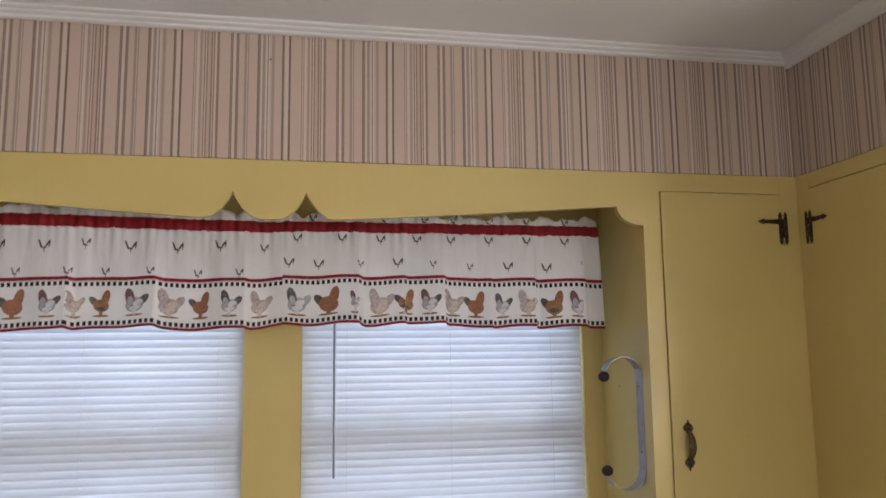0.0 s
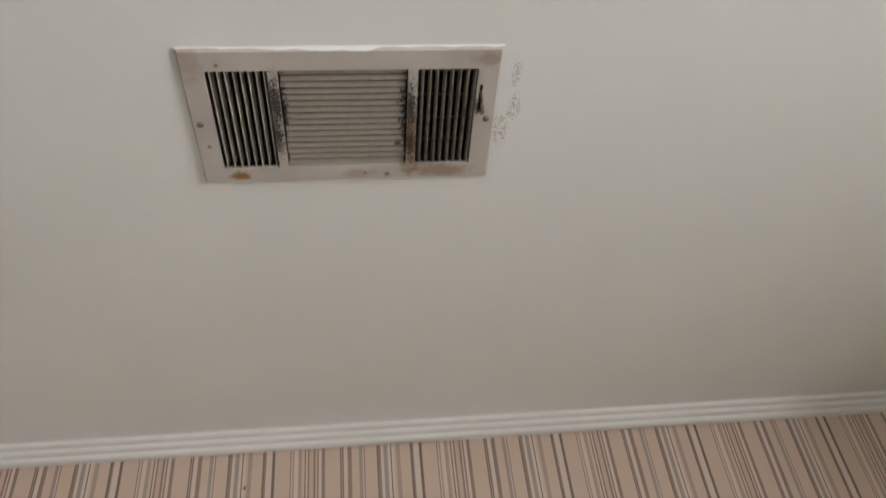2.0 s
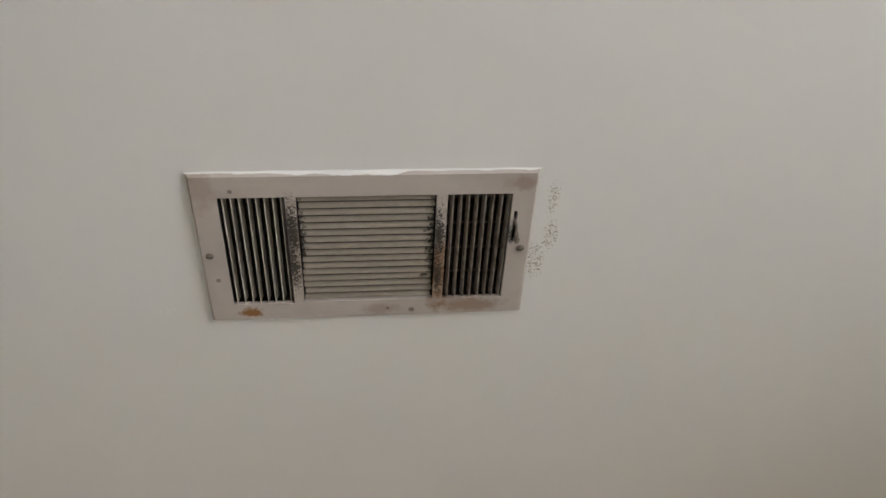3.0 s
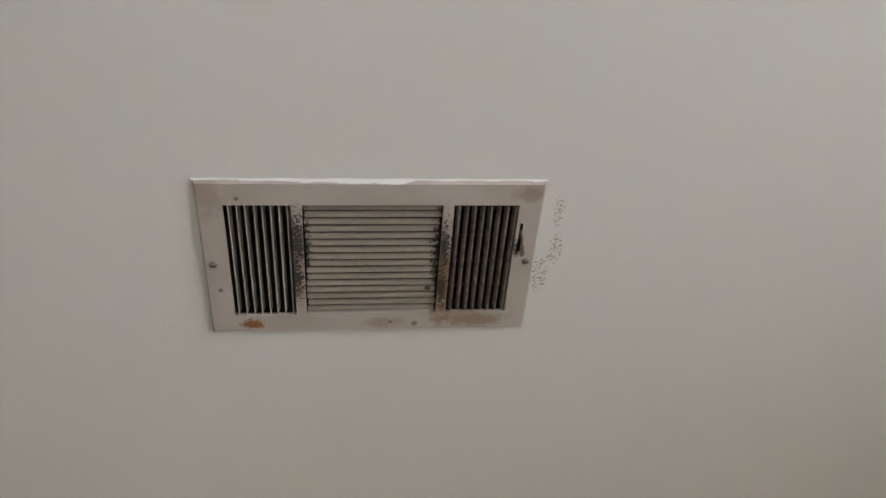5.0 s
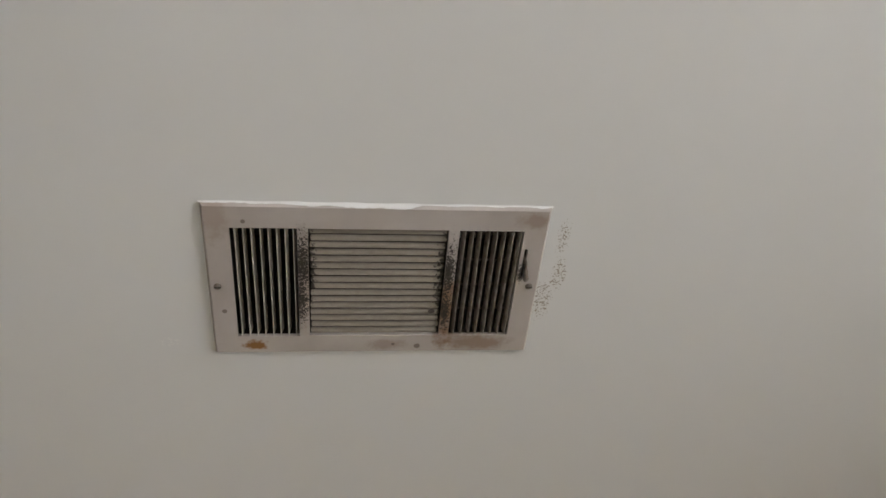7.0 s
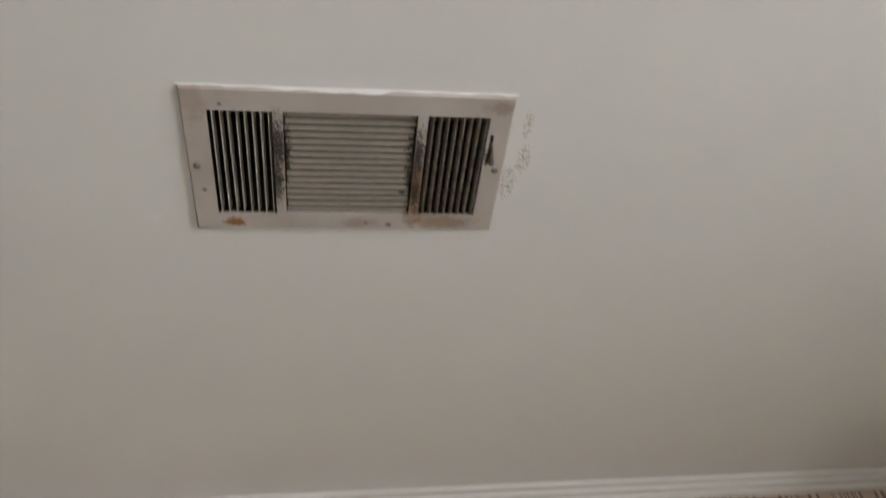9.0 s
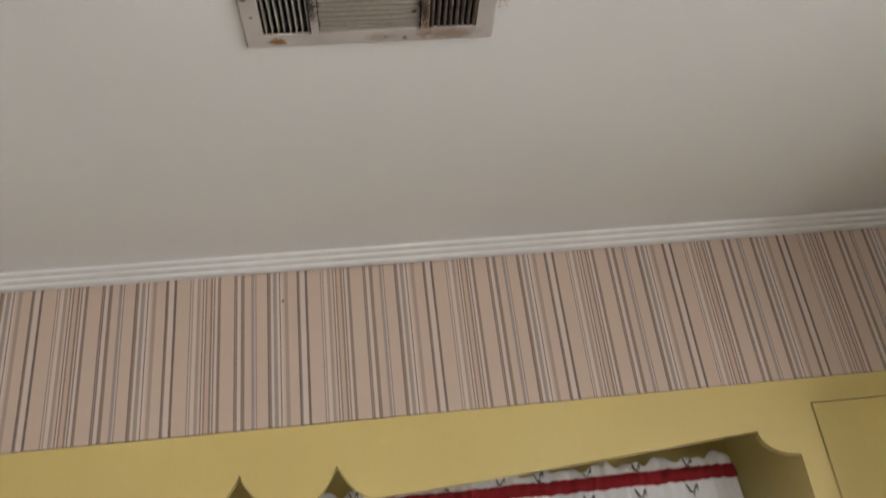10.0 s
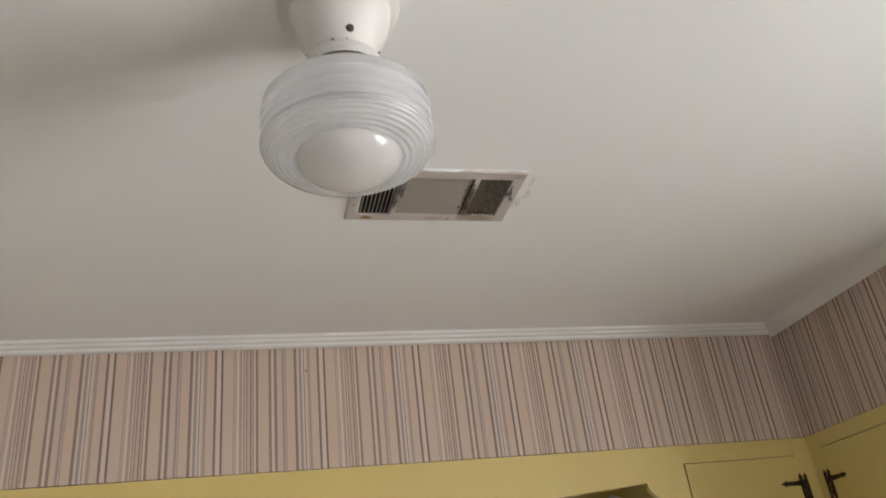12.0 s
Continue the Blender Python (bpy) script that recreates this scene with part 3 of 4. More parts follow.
def screwed_cabinet_east():
    c = empty("side_cabinet", "yellow painted wall cabinet with a flush door and bronze hinge", "cabinet")
    B = 0.98
    part("stile", box((SIDE, 2.1260, B), (SIDE + 0.019, FACE - 0.0004, 2.068)), yellow, c)
    part("stile", box((SIDE, SIDE_END, B), (SIDE + 0.019, 1.630, 2.068)), yellow, c)
    part("top_rail", box((SIDE + 0.0004, 1.630, 2.0245), (SIDE + 0.019, 2.1260, 2.068)), yellow, c)
    part("side_panel", box((SIDE + 0.019, SIDE_END, B), (BACK - 0.002, SIDE_END + 0.018, 2.067)), yellow, c)
    part("bottom_panel", box((SIDE + 0.019, SIDE_END + 0.018, B), (BACK - 0.002, 2.16, B + 0.018)), yellow, c)
    door = part("door", box((SIDE - 0.0035, 1.6330, B + 0.004), (SIDE + 0.0155, 2.1230, 2.0215), 0.0022), yellow, c)
    hl_hinge(door, (SIDE - 0.0036, 2.1290, 1.9120), (0, -1, 0), (-1, 0, 0))
    return c


screwed_cabinet_north()
screwed_cabinet_east()


# ---- windows and blinds ----
def window_unit(name, lo, hi, y0, rail):
    """A double-hung sash pair in an opening of wall_north."""
    w = tagged(new(name), "double-hung wooden window behind a closed blind", "window", kind="structure")
    x0, x1, z0, z1 = lo[0], hi[0], lo[1], hi[1]
    f = 0.045
    for (a, b, c2, d) in ((x0, x0 + f, z0, z1), (x1 - f, x1, z0, z1), (x0 + f, x1 - f, z0, z0 + 0.06), (x0 + f, x1 - f, z1 - f, z1)):
        part("sash_bar", box((a, y0, c2), (b, y0 + 0.04, d), 0.003), sash_paint, w)
    part("meeting_rail", box((x0 + f, y0 - 0.012, rail[0]), (x1 - f, y0 + 0.03, rail[1]), 0.003), sash_paint, w)
    for c2, d in ((z0 + 0.06, rail[0]), (rail[1], z1 - f)):
        p = part("pane", box((x0 + f, y0 + 0.018, c2), (x1 - f, y0 + 0.022, d)), glass, w)
        p.visible_shadow = False
    return w


window_unit("window_1", (NL[0], NL[2]), (NL[1], NL[3]), 2.600, (1.292, 1.364))
window_unit("window_2", (NR[0], NR[2]), (NR[1], NR[3]), 2.600, (1.292, 1.364))


def far_window(name, axis, a0, a1, z0, z1, d):
    w = tagged(new(name), "white framed window with a clear pane", "window", kind="structure")
    place = (lambda a, b, z: (b, a, z)) if axis == "x" else (lambda a, b, z: (a, b, z))
    f = 0.035
    for s0, s1, c2, e in ((a0, a0 + f, z0, z1), (a1 - f, a1, z0, z1), (a0 + f, a1 - f, z0, z0 + f), (a0 + f, a1 - f, z1 - f, z1)):
        part("sash_bar", box(place(s0, d, c2), place(s1, d + 0.04, e)), trim_white, w)
    p = part("pane", box(place(a0 + f, d + 0.018, z0 + f), place(a1 - f, d + 0.022, z1 - f)), glass, w)
    p.visible_shadow = False


for i, h in enumerate(EW):
    far_window("window_%d" % (3 + i), "x", *h, 2.23)
# unseen window, made up to hold the south fill
far_window("window_5", "y", 0.5, 1.7, 0.95, 2.05, -2.72)


def mini_blind(x0, x1, cords, wand_x=None):
    b = empty("mini_blind", "white vinyl mini blind, slats closed", "window blind", "blinds in the kitchen windows")
    y = 2.540
    part("head_rail", box((x0 + 0.001, y - 0.014, 1.910), (x1 - 0.001, y + 0.014, 1.938), 0.002), vinyl, b)
    # one slat, shared by all: slightly crowned, tipped nearly shut
    bm = bmesh.new()
    rows = []
    for k in range(6):
        s = k / 5 - 0.5
        rows.append((s * 0.0272, 0.0019 * (1 - (2 * s) ** 2)))
    tilt = radians(71)
    top = []
    for t in (0.0, -0.0006):
        line = []
        for s, c in rows:
            c += t
            yy, zz = s * math.cos(tilt) + c * math.sin(tilt), -s * math.sin(tilt) + c * math.cos(tilt)
            line.append([bm.verts.new((xx, -yy, zz)) for xx in (x0 + 0.003, x1 - 0.003)])
        top.append(line)
    for line in top:
        for a, c in zip(line, line[1:]):
            bm.faces.new((a[0], a[1], c[1], c[0]))
    for e in (0, -1):
        bm.faces.new((top[0][e][0], top[0][e][1], top[1][e][1], top[1][e][0]))
    bmesh.ops.recalc_face_normals(bm, faces=bm.faces)
    me = bpy.data.meshes.new("slat")
    bm.to_mesh(me)
    bm.free()
    me.materials.append(vinyl)
    rng = random.Random(5 if wand_x else 9)
    for i in range(41):
        z = 1.8965 - 0.0223 * i
        ob = new("slat", me)
        ob.parent = b
        ob.matrix_basis = Matrix.Translation(((x0 + x1) / 2, y + rng.uniform(-0.0006, 0.0006), z)) @ pose(0, 0, 0, rng.uniform(-2.0, 2.0), rng.uniform(-0.05, 0.05), 0) @ Matrix.Translation((-(x0 + x1) / 2, 0, 0))
    part("bottom_rail", box((x0 + 0.003, y - 0.010, 0.984), (x1 - 0.003, y + 0.010, 1.000), 0.003), vinyl, b)
    for cx in cords:
        for dy in (-0.0125, 0.0125):
            part("ladder_cord", tube([(cx, y + dy, 1.0), (cx, y + dy, 1.91)], [0.0005, 0.0005], 5), cord_mat, b)
    if wand_x:
        for cz in (1.292, 1.366):
            part("end_clip", box((x0 + 0.0015, y - 0.018, cz - 0.004), (x0 + 0.0125, y - 0.011, cz + 0.004), 0.001), vinyl, b)
        part("wand", tube([(wand_x, y - 0.026, 1.212), (wand_x, y - 0.026, 1.216), (wand_x, y - 0.026, 1.905)], [0.0015, 0.0034, 0.0034], 8), clear_wand, b, "grey plastic tilt wand", True)
        part("wand_hook", tube([(wand_x, y - 0.026, 1.900), (wand_x, y - 0.022, 1.920), (wand_x, y - 0.012, 1.924)], [0.0015] * 3, 6), clear_wand, b)
    return b


mini_blind(NL[0], NL[1], (-0.82, -0.50, -0.135))
mini_blind(NR[0], NR[1], (0.235, 0.55, 0.87), 0.197)


# ---- the valance ----
def cloth(kind):
    """The hanging surface of a valance panel: a function of (x, v), v metres above the hem, giving y and z."""
    shift, z_hem, folds, lift, droop = kind

    def at(x, v):
        fall = max(0.0, min(1.0, 1 - v / 0.28))
        y, lift_z = 2.452, 0.0
        for c, w, a in folds:  # overlapping pleats: a slow swell that ends in a steep step
            d = (x - c) / w
            if -1.0 < d < 0.14:
                swell = a * ((1 + d) ** 2 * (3 - 2 * (1 + d)) if d < 0 else (1 - d / 0.14) ** 2)
                y -= 2.6 * (0.25 + 0.75 * fall) * swell
                lift_z += 0.62 * fall * swell
        y += 0.0045 * math.sin(31 * x + shift) * (0.4 + 0.6 * fall) + 0.002 * math.sin(67 * x + 2 * shift)
        gather = math.exp(-((v - 0.285) / 0.05) ** 2)
        y += gather * (0.0030 * math.sin(150 * x + 3 * math.sin(17 * x)) + 0.0020 * math.sin(263 * x + shift))
        if 0.266 < v < 0.304:
            y -= 0.010 * math.sin(math.pi * (v - 0.266) / 0.038)
        sag = 0.0035 * math.sin(13 * x + shift) + 0.002 * math.sin(37 * x)
        z = z_hem - 0.0025 * fall + v + sag * fall + lift_z
        if v > 0.300:
            z += (v - 0.300) * (0.24 * math.sin(90 * x + shift) + 0.20 * math.sin(47 * x) + 0.12 * math.sin(171 * x))
            y += (v - 0.300) * (0.30 * math.sin(118 * x + shift) + 0.20 * math.sin(61 * x))
        z += lift * max(0.0, v - 0.145) / 0.14 * (0.35 + max(0.0, -x)) - droop * max(0.0, x - 0.2) * fall
        return y, z

    return at


def hung(x, y, z):
    """Brings the cloth forward of the blinds, to just behind the board."""
    return 0.0026 + 0.9704 * x, y - 0.067, 0.0465 + 0.9704 * z


def valance(x0, x1, kind, end_cap):
    v = empty("window_valance", "white cotton valance with red bands, black checks and a printed border", "curtain", "valances over the windows")
    at = cloth(kind)
    nx, vs = int((x1 - x0) / 0.0035), [0, 0.004, 0.01, 0.02, 0.04, 0.07, 0.10, 0.125, 0.14, 0.17, 0.20, 0.23, 0.25, 0.262, 0.266, 0.272, 0.278, 0.285, 0.292, 0.298, 0.304, 0.312, 0.322]
    bm = bmesh.new()
    uvl = bm.loops.layers.uv.new("UVMap")
    grid = []
    for j, h in enumerate(vs):
        row = []
        for i in range(nx + 1):
            x = x0 + (x1 - x0) * i / nx
            flare = end_cap * (0.019 * max(0, 1 - h / 0.29) ** 0.6) * max(0.0, (x - 0.88) / (x1 - 0.88)) if end_cap else 0
            y, z = at(x, h)
            if end_cap and x > x1 - 0.012:
                y += 0.03 * ((x - x1 + 0.012) / 0.012) ** 2
            row.append(bm.verts.new(hung(x + flare, y, z)))
        grid.append(row)
    for j in range(len(vs) - 1):
        for i in range(nx):
            f = bm.faces.new((grid[j][i], grid[j][i + 1], grid[j + 1][i + 1], grid[j + 1][i]))
            f.smooth = True
            for lp, (ii, jj) in zip(f.loops, ((i, j), (i + 1, j), (i + 1, j + 1), (i, j + 1))):
                lp[uvl].uv = (x0 + (x1 - x0) * ii / nx, vs[jj])
    cl = part("cloth", bm, fabric, v)
    md = cl.modifiers.new("thickness", "SOLIDIFY")
    md.thickness, md.offset = 0.0008, 1.0
    return v, at


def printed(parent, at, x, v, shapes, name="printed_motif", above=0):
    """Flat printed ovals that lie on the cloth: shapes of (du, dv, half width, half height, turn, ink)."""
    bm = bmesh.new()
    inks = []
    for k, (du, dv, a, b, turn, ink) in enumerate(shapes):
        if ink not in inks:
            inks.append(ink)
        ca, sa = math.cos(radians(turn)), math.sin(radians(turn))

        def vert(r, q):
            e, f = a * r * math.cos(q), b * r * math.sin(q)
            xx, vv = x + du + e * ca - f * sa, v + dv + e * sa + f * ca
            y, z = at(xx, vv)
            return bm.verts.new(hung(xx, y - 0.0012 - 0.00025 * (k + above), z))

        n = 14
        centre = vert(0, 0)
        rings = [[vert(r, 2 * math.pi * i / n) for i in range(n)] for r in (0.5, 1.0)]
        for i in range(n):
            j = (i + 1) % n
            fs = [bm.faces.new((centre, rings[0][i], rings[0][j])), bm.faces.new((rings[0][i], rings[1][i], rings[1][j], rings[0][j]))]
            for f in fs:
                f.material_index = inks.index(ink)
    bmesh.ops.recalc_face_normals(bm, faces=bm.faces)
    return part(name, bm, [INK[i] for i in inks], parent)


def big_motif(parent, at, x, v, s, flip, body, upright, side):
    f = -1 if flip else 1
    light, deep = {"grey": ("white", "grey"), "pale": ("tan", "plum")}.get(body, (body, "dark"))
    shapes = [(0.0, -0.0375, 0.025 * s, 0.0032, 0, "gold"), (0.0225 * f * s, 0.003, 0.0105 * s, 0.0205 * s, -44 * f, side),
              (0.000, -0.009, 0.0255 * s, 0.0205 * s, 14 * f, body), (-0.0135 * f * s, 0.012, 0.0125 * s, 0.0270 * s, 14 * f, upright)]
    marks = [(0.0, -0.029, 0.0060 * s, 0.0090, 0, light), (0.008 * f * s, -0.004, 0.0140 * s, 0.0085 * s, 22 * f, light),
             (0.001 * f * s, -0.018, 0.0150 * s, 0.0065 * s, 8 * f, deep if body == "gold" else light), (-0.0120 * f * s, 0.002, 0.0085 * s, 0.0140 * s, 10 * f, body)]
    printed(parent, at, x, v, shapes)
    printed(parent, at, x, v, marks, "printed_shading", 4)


def small_motif(parent, at, x, v, s=1.0):
    s *= 1.2
    shapes = [(-0.0085 * s, 0.003, 0.0022 * s, 0.011 * s, 22, "dark"), (0.0075 * s, 0.004, 0.0022 * s, 0.0095 * s, -34, "dark"), (-0.002 * s, -0.0055, 0.0078 * s, 0.0022, -14, "dark"),
              (0.0115 * s, 0.002, 0.0014 * s, 0.007 * s, -10, "dark"), (0.0, -0.012, 0.0010 * s, 0.0048 * s, 8, "dark")]
    return printed(parent, at, x, v, shapes, "small_printed_mark")


LEFT = (0.4, 1.645, [(-1.0, 0.14, 0.012), (-0.75, 0.13, 0.012), (-0.53, 0.16, 0.014), (-0.30, 0.17, 0.012), (-0.06, 0.16, 0.010), (0.06, 0.09, 0.010)], 0.016, 0.0)
RIGHT = (1.9, 1.6545, [(0.262, 0.17, 0.017), (0.515, 0.15, 0.013), (0.398, 0.10, 0.007), (0.66, 0.10, 0.006), (0.795, 0.15, 0.013), (0.95, 0.10, 0.006)], 0.0, 0.019)
panel_l, on_l = valance(-1.12, 0.045, LEFT, 0)
panel_r, on_r = valance(0.037, 1.016, RIGHT, 1)
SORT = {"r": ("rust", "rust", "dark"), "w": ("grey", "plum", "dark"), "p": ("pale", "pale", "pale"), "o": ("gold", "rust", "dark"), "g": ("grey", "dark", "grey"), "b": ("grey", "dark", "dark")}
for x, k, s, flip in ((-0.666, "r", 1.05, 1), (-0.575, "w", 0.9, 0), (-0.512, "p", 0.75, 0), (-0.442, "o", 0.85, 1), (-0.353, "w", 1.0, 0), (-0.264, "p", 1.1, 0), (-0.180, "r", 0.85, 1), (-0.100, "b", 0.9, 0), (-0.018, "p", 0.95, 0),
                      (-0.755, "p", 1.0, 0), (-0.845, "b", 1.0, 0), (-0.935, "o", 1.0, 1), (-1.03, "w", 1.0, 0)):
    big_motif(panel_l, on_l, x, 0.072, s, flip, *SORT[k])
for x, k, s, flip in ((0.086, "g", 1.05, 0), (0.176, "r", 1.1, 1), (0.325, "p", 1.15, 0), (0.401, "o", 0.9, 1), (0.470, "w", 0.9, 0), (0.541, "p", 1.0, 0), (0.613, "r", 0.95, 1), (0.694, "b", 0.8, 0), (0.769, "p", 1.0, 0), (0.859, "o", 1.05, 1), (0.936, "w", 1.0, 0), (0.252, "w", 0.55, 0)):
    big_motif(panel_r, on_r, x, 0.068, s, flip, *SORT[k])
for x, z in ((-0.594, 1.867), (-0.489, 1.876), (-0.371, 1.868), (-0.246, 1.869), (-0.129, 1.876), (-0.008, 1.872), (-0.71, 1.868), (-0.83, 1.868), (-0.95, 1.868)):
    small_motif(panel_l, on_l, x, z - 1.645, 0.75 if x in (-0.489, -0.008) else 1.0)
for x in (-0.665, -0.53, -0.435, -0.315, -0.19, -0.075):
    small_motif(panel_l, on_l, x, 0.157, 0.7)
for x, z in ((0.085, 1.921), (0.214, 1.911), (0.328, 1.912), (0.436, 1.913), (0.540, 1.910), (0.656, 1.913), (0.775, 1.913), (0.898, 1.913)):
    small_motif(panel_r, on_r, x, min(z - 1.6545, 0.252), 0.85)
for x, z in ((0.062, 1.835), (0.147, 1.831), (0.268, 1.832), (0.378, 1.836), (0.482, 1.832), (0.598, 1.830), (0.714, 1.831), (0.839, 1.830), (0.962, 1.834)):
    small_motif(panel_r, on_r, x, z - 1.6545, 0.6 if x in (0.268, 0.482, 0.598) else 0.95)
for x in (0.13, 0.34, 0.46, 0.55, 0.66, 0.775, 0.90):
    small_motif(panel_r, on_r, x, 0.310, 0.7)
rod = tagged(link("curtain_rod", tube([(-1.094, 2.520, 1.924), (-1.094, 2.408, 1.924), (-1.084, 2.398, 1.924), (0.974, 2.398, 1.924), (0.983, 2.406, 1.924), (0.984, 2.520, 1.924)], [0.005] * 6, 10), steel), "thin metal rod threaded through the valances", "curtain rod")


# ---- the towel holder on the cabinet's side ----
def towel_holder():
    h = empty("paper_towel_holder", "bent aluminium strap holder with black rubber knobs, empty", "towel holder")
    wall, y0, y1 = 1.0352, 2.232, 2.276
    top, bot = 1.552, 1.190
    prof = []
    for i in range(9):
        a = math.pi * 0.90 * (1 - i / 8)
        prof.append((wall - 0.0525 + 0.0525 * math.cos(a), top - 0.0525 + 0.0525 * math.sin(a)))
    for i in range(9):
        a = -math.pi * 0.90 * i / 8
        prof.append((wall - 0.0525 + 0.0525 * math.cos(a), bot + 0.0525 + 0.0525 * math.sin(a)))
    bm = bmesh.new()
    rows = []
    for i, (x, z) in enumerate(prof):
        p, q = Vector(prof[max(i - 1, 0)]), Vector(prof[min(i + 1, len(prof) - 1)])
        d = (q - p).normalized()
        nx, nz = -d.y * 0.0016, d.x * 0.0016
        rows.append([bm.verts.new(c) for c in ((x, y0, z), (x, y1, z), (x + nx, y1, z + nz), (x + nx, y0, z + nz))])
    for a, b in zip(rows, rows[1:]):
        for k in range(4):
            f = bm.faces.new((a[k], a[(k + 1) % 4], b[(k + 1) % 4], b[k]))
    bm.faces.new(rows[0])
    bm.faces.new(rows[-1])
    bmesh.ops.recalc_face_normals(bm, faces=bm.faces)
    part("strap", bm, steel, h)
    kx, kz = wall - 0.104, 0.0535
    for x, z in ((kx, top - kz), (kx, bot + kz)):
        b2 = bmesh.new()
        bmesh.ops.create_uvsphere(b2, u_segments=20, v_segments=12, radius=0.0158, matrix=Matrix.Translation((x, (y0 + y1) / 2, z)) @ Matrix.Diagonal((1, 1, 0.92, 1)))
        part("knob", b2, black_rubber, h, "black rubber knob", True)
    for z in (1.47, 1.29):
        b2 = bmesh.new()
        bmesh.ops.create_uvsphere(b2, u_segments=8, v_segments=6, radius=0.003, matrix=Matrix.Translation((wall - 0.0016, (y0 + y1) / 2, z)))
        part("screw", b2, screw_mat, h)
    return h


towel_holder()


# ---- the ceiling register ----
def slotted_plate(bm, x0, x1, y0, y1, z0, z1, holes):
    xs = sorted({x0, x1, *[h[0] for h in holes], *[h[1] for h in holes]})
    ys = sorted({y0, y1, *[h[2] for h in holes], *[h[3] for h in holes]})

    def solid(i, j):
        if not (0 <= i < len(xs) - 1 and 0 <= j < len(ys) - 1):
            return False
        cx, cy = (xs[i] + xs[i + 1]) / 2, (ys[j] + ys[j + 1]) / 2
        return not any(h[0] < cx < h[1] and h[2] < cy < h[3] for h in holes)

    cache = {}

    def vert(i, j, k):
        if (i, j, k) not in cache:
            x, y = xs[i], ys[j]
            if k == 0:  # the pressed face is a little smaller than its foot
                x = min(max(x, x0 + 0.003), x1 - 0.003)
                y = min(max(y, y0 + 0.003), y1 - 0.003)
            cache[i, j, k] = bm.verts.new((x, y, z0 if k == 0 else z1))
        return cache[i, j, k]

    for i in range(len(xs) - 1):
        for j in range(len(ys) - 1):
            if not solid(i, j):
                continue
            for k in (0, 1):
                bm.faces.new([vert(i, j, k), vert(i + 1, j, k), vert(i + 1, j + 1, k), vert(i, j + 1, k)])
            for (di, dj), (a, b) in {(-1, 0): ((i, j), (i, j + 1)), (1, 0): ((i + 1, j), (i + 1, j + 1)), (0, -1): ((i, j), (i + 1, j)), (0, 1): ((i, j + 1), (i + 1, j + 1))}.items():
                if not solid(i + di, j + dj):
                    bm.faces.new([vert(*a, 0), vert(*b, 0), vert(*b, 1), vert(*a, 1)])
    bmesh.ops.recalc_face_normals(bm, faces=bm.faces)
    return bm


def fin_mesh(name, length, width, tilt, along, material, crown=0.0):
    """A thin blade centred on its origin, tipped about its length; crown bows it across its width."""
    bm = bmesh.new()
    n = 6 if crown else 1
    rows = []
    for k in range(n + 1):
        s = k / n - 0.5
        rise = crown * (4 * s * s - 1)
        rows.append([[bm.verts.new((e * (length / 2 - 0.0008 * (2 * s) ** 2), s * width, rise + t)) for e in (-1, 1)] for t in (-0.0004, 0.0004)])
    for a, b in zip(rows, rows[1:]):
        for t in (0, 1):
            bm.faces.new((a[t][0], a[t][1], b[t][1], b[t][0]))
        for e in (0, 1):
            bm.faces.new((a[0][e], b[0][e], b[1][e], a[1][e]))
    for r in (rows[0], rows[-1]):
        bm.faces.new((r[0][0], r[0][1], r[1][1], r[1][0]))
    bmesh.ops.recalc_face_normals(bm, faces=bm.faces)
    bm.transform(Matrix.Rotation(radians(tilt), 4, "X"))
    if along == "y":
        bm.transform(Matrix.Rotation(radians(90), 4, "Z"))
    me = bpy.data.meshes.new(name)
    bm.to_mesh(me)
    bm.free()
    me.materials.append(material)
    return me


